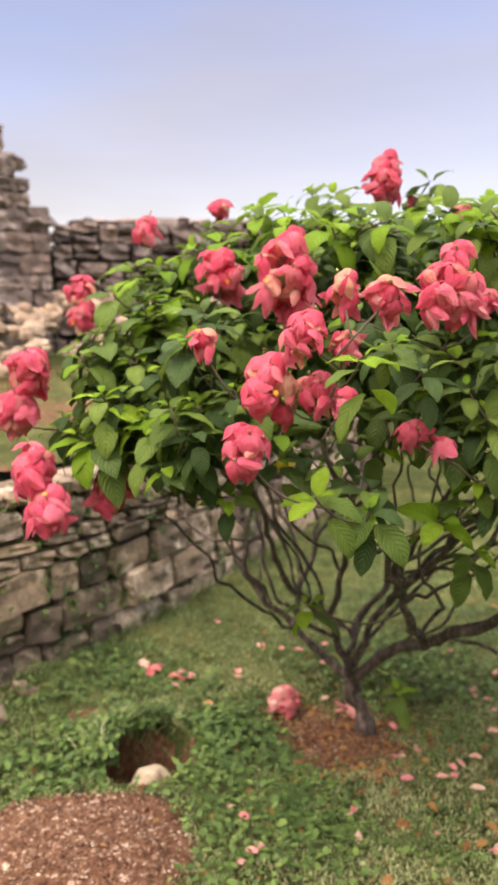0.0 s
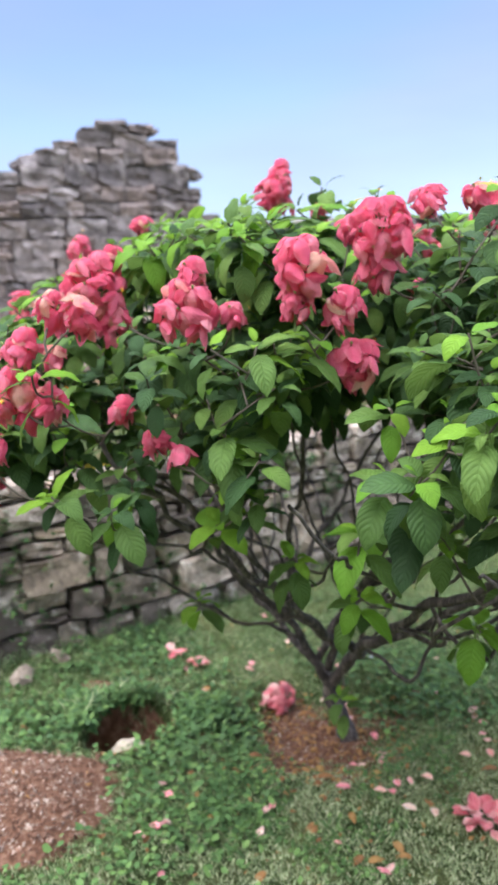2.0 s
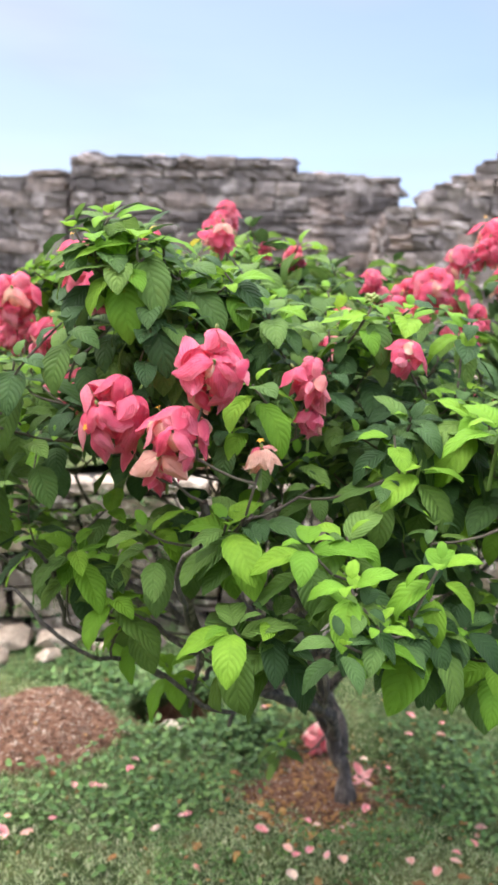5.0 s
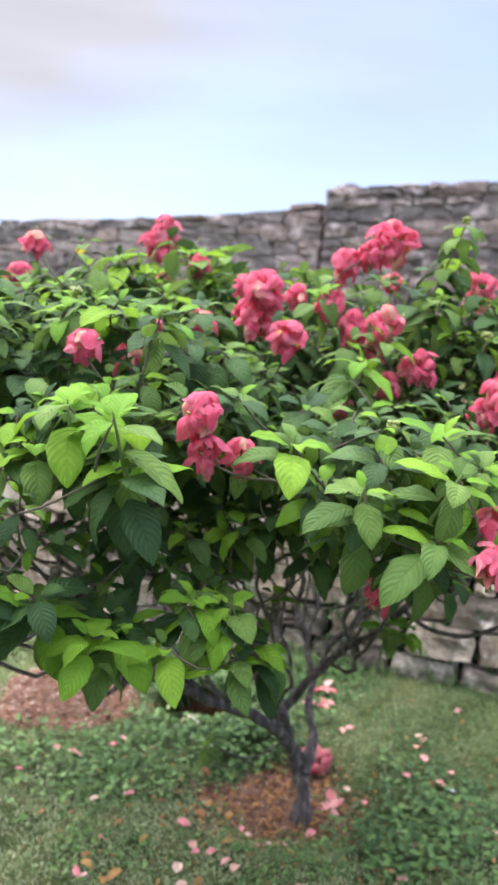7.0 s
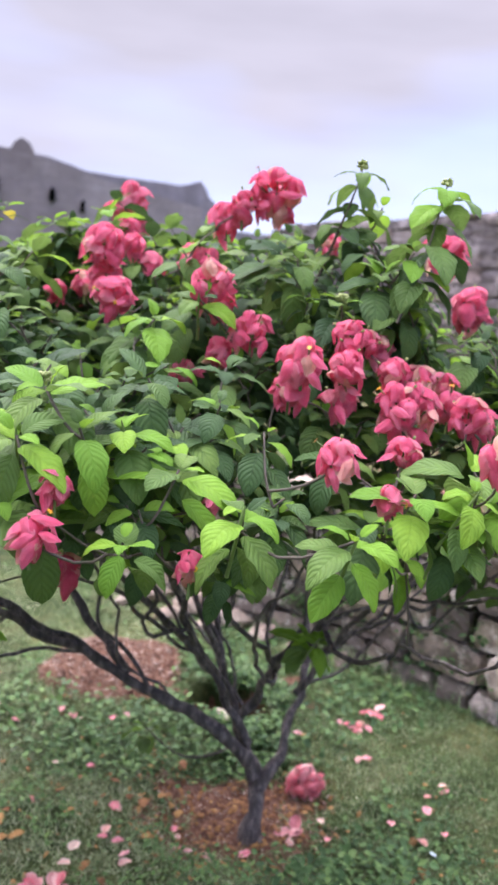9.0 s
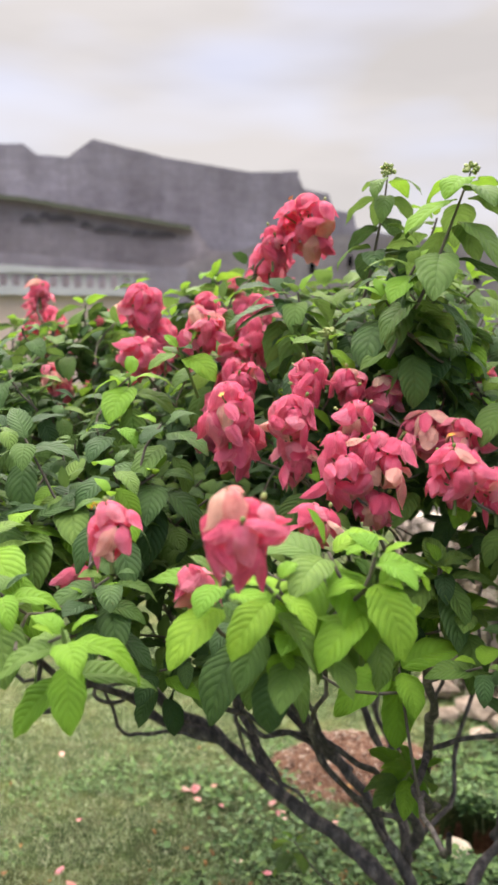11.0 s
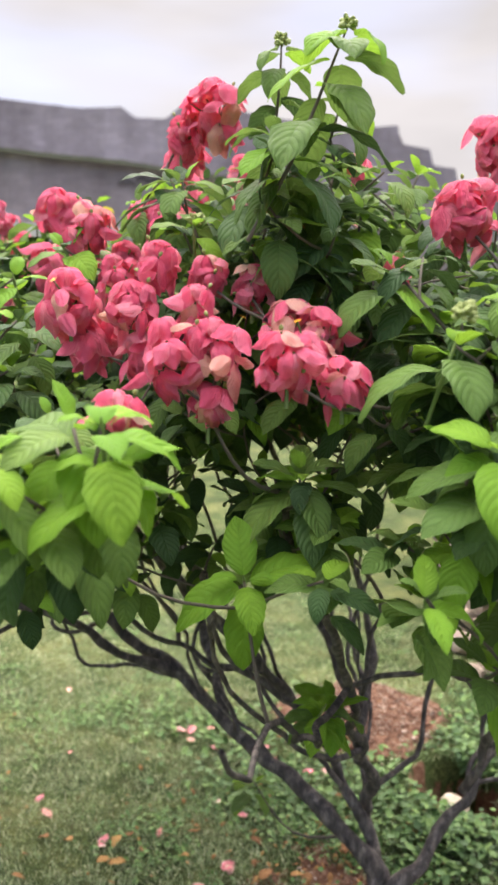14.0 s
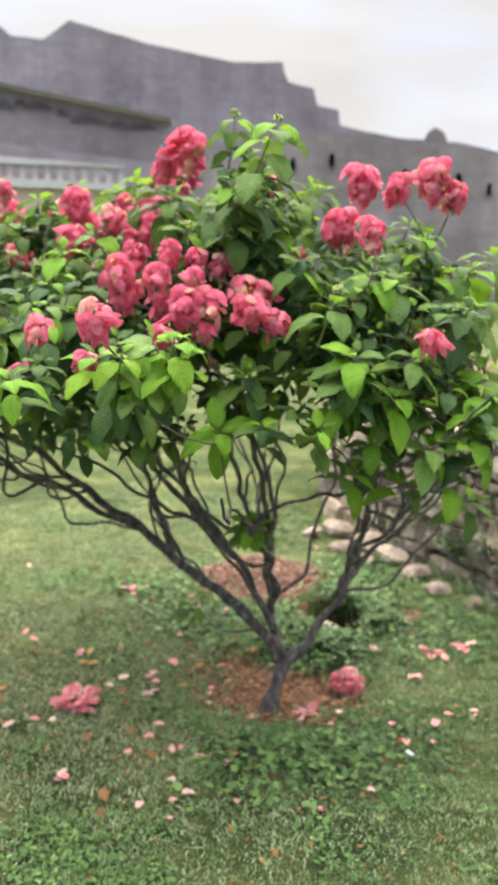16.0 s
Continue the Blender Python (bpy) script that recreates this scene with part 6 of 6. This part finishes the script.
def blades(points, low, high, width, lean):
    n = len(points)
    a = rng.uniform(0, 2 * np.pi, n)
    h = rng.uniform(low, high, n)
    w = rng.uniform(0.6, 1.2, n) * width
    sx, sy = np.cos(a) * w, np.sin(a) * w
    b = rng.uniform(0, 2 * np.pi, n)
    l = rng.uniform(0.2, 1, n) * lean * h
    lx, ly = np.cos(b) * l, np.sin(b) * l
    z0 = points[:, 2] - 0.004
    P = np.zeros((n, 5, 3), np.float32)
    P[:, 0] = np.stack([points[:, 0] - sx, points[:, 1] - sy, z0], 1)
    P[:, 1] = np.stack([points[:, 0] + sx, points[:, 1] + sy, z0], 1)
    P[:, 2] = np.stack([points[:, 0] + sx * 0.8 + lx * 0.45, points[:, 1] + sy * 0.8 + ly * 0.45, z0 + h * 0.65], 1)
    P[:, 3] = np.stack([points[:, 0] - sx * 0.8 + lx * 0.45, points[:, 1] - sy * 0.8 + ly * 0.45, z0 + h * 0.65], 1)
    P[:, 4] = np.stack([points[:, 0] + lx, points[:, 1] + ly, z0 + h * 0.95], 1)
    base = (np.arange(n) * 5)[:, None]
    T = np.concatenate([base + np.array([0, 1, 2]), base + np.array([0, 2, 3]), base + np.array([3, 2, 4])])
    return P.reshape(-1, 3), T


lawn = scatter(230000, (1.0, 1.1))
clump = np.array([noise.noise(Vector((p[0] * 16, p[1] * 16, 2))) + 0.6 * noise.noise(Vector((p[0] * 5, p[1] * 5, 12))) for p in lawn])
v, t = blades(lawn[clump > rng.uniform(-0.75, 0.25, len(lawn))], 0.006, 0.021, 0.0019, 1.3)
tagged(new("grass", mesh_of("grass", v, None, mats=[M_BLADE], tris=t, smooth=False)), "short mown grass, green with straw-coloured blades", "grass", kind="stuff")


def discs(points, size, lift):
    """Small round leaves, each a bent fan of six sides."""
    n = len(points)
    P = np.zeros((n, 7, 3), np.float32)
    s = rng.uniform(0.4, 1.45, n) * size
    tx, ty = rng.normal(0, 0.35, n), rng.normal(0, 0.35, n)
    up = points[:, 2] + rng.uniform(0.2, 1.0, n) * lift
    rot = rng.uniform(0, 6.28, n)
    P[:, 0] = np.stack([points[:, 0], points[:, 1], up - 0.12 * s], 1)
    for k in range(6):
        a = rot + k * np.pi / 3
        long = (1.75, 0.95, 0.8, 0.85, 0.8, 0.95)[k]
        dx, dy = np.cos(a) * s * long, np.sin(a) * s * long
        P[:, k + 1] = np.stack([points[:, 0] + dx, points[:, 1] + dy, up + dx * tx + dy * ty], 1)
    base = (np.arange(n) * 7)[:, None]
    T = np.concatenate([base + np.array([0, k + 1, (k + 1) % 6 + 1]) for k in range(6)])
    return P.reshape(-1, 3), T


pts = scatter(110000, (1.05, 1.05))
dens = np.array([noise.noise(Vector((p[0] * 2.2, p[1] * 2.2, 6))) + 0.5 * noise.noise(Vector((p[0] * 7, p[1] * 7, 9))) for p in pts])
v, t = discs(pts[dens > rng.uniform(0.0, 0.75, len(pts))], 0.0056, 0.022)
tagged(new("creeping_weeds", mesh_of("creeping_weeds", v, None, mats=[M_CLOVER], tris=t, smooth=False)), "low creeping weeds with small round green leaves", "weeds", kind="stuff")

beds = []
# a dense clump beside the hole and one north of the trunk
for cx, cy, rx, ry, n in ((-0.30, -0.95, 0.20, 0.30, 900), (-1.18, -0.52, 0.24, 0.16, 800), (-0.86, -0.20, 0.12, 0.08, 500), (-0.52, -0.45, 0.12, 0.16, 700), (0.16, 0.42, 0.20, 0.12, 620), (-0.42, -0.20, 0.12, 0.14, 500), (-1.05, 0.15, 0.3, 0.2, 600), (-0.97, -0.30, 0.10, 0.09, 900), (-0.50, -0.22, 0.12, 0.10, 700), (0.33, 0.22, 0.22, 0.13, 900)):
    q = rng.normal((cx, cy), (rx * 0.8, ry * 0.8), (int(n * 0.8), 2))
    beds += [(x, y, ground_z(x, y)) for x, y in q if soil_amount(x, y) < 0.75 and hole_shape(x, y) == 0]
# weeds that lean out over the western rim of the hole
for k in range(900):
    a, r = rng.uniform(1.5, 3.9), rng.uniform(0.72, 1.3)
    x, y = HOLE.x + math.cos(a) * 0.165 * r, HOLE.y + math.sin(a) * 0.195 * r
    if (x + 0.755) ** 2 + (y + 0.41) ** 2 > 0.012 and y > -0.52:
        beds.append((x, y, 0.012 - 0.09 * max(0.0, 1 - r)))
v, t = discs(np.array(beds), 0.0098, 0.055)
tagged(new("leafy_weeds", mesh_of("leafy_weeds", v, None, mats=[M_CLOVER], tris=t, smooth=False)), "bright leafy weeds round the soil mound and hole", "weeds", kind="stuff")
# long grass that hangs over the hole, tufts at the foot of the wall and in its joints
tuft = []
for i in range(420):
    a = rng.uniform(1.2, 3.6)
    r = rng.uniform(0.17, 0.24)
    x, y = HOLE.x + math.cos(a) * r, HOLE.y + math.sin(a) * r
    tuft.append((x, y, ground_z(x, y)))
for i in range(1500):
    s = rng.uniform(-1.5, 2.6)
    wx = foot_of_wall(s)
    tuft.append((wx + 0.03 + abs(rng.normal(0, 0.05)), s, 0.0))
v, t = blades(np.array(tuft), 0.04, 0.11, 0.0026, 1.2)
tagged(new("long_grass", mesh_of("long_grass", v, None, mats=[M_BLADE], tris=t, smooth=False)), "longer grass hanging over the hole and along the wall", "grass", kind="stuff")
joint = []
for i in range(130):
    s = rng.uniform(-0.9, 1.9)
    wx = foot_of_wall(s)
    z = rng.uniform(0.1, 0.8)
    q = rng.normal((wx + 0.06, s, z), (0.016, 0.045, 0.026), (34, 3))
    joint += [tuple(p) for p in q]
v, t = discs(np.array(joint), 0.009, 0.004)
tagged(new("wall_weeds", mesh_of("wall_weeds", v, None, mats=[M_CLOVER], tris=t, smooth=False)), "small green weeds rooted in the wall joints", "weeds", kind="stuff")
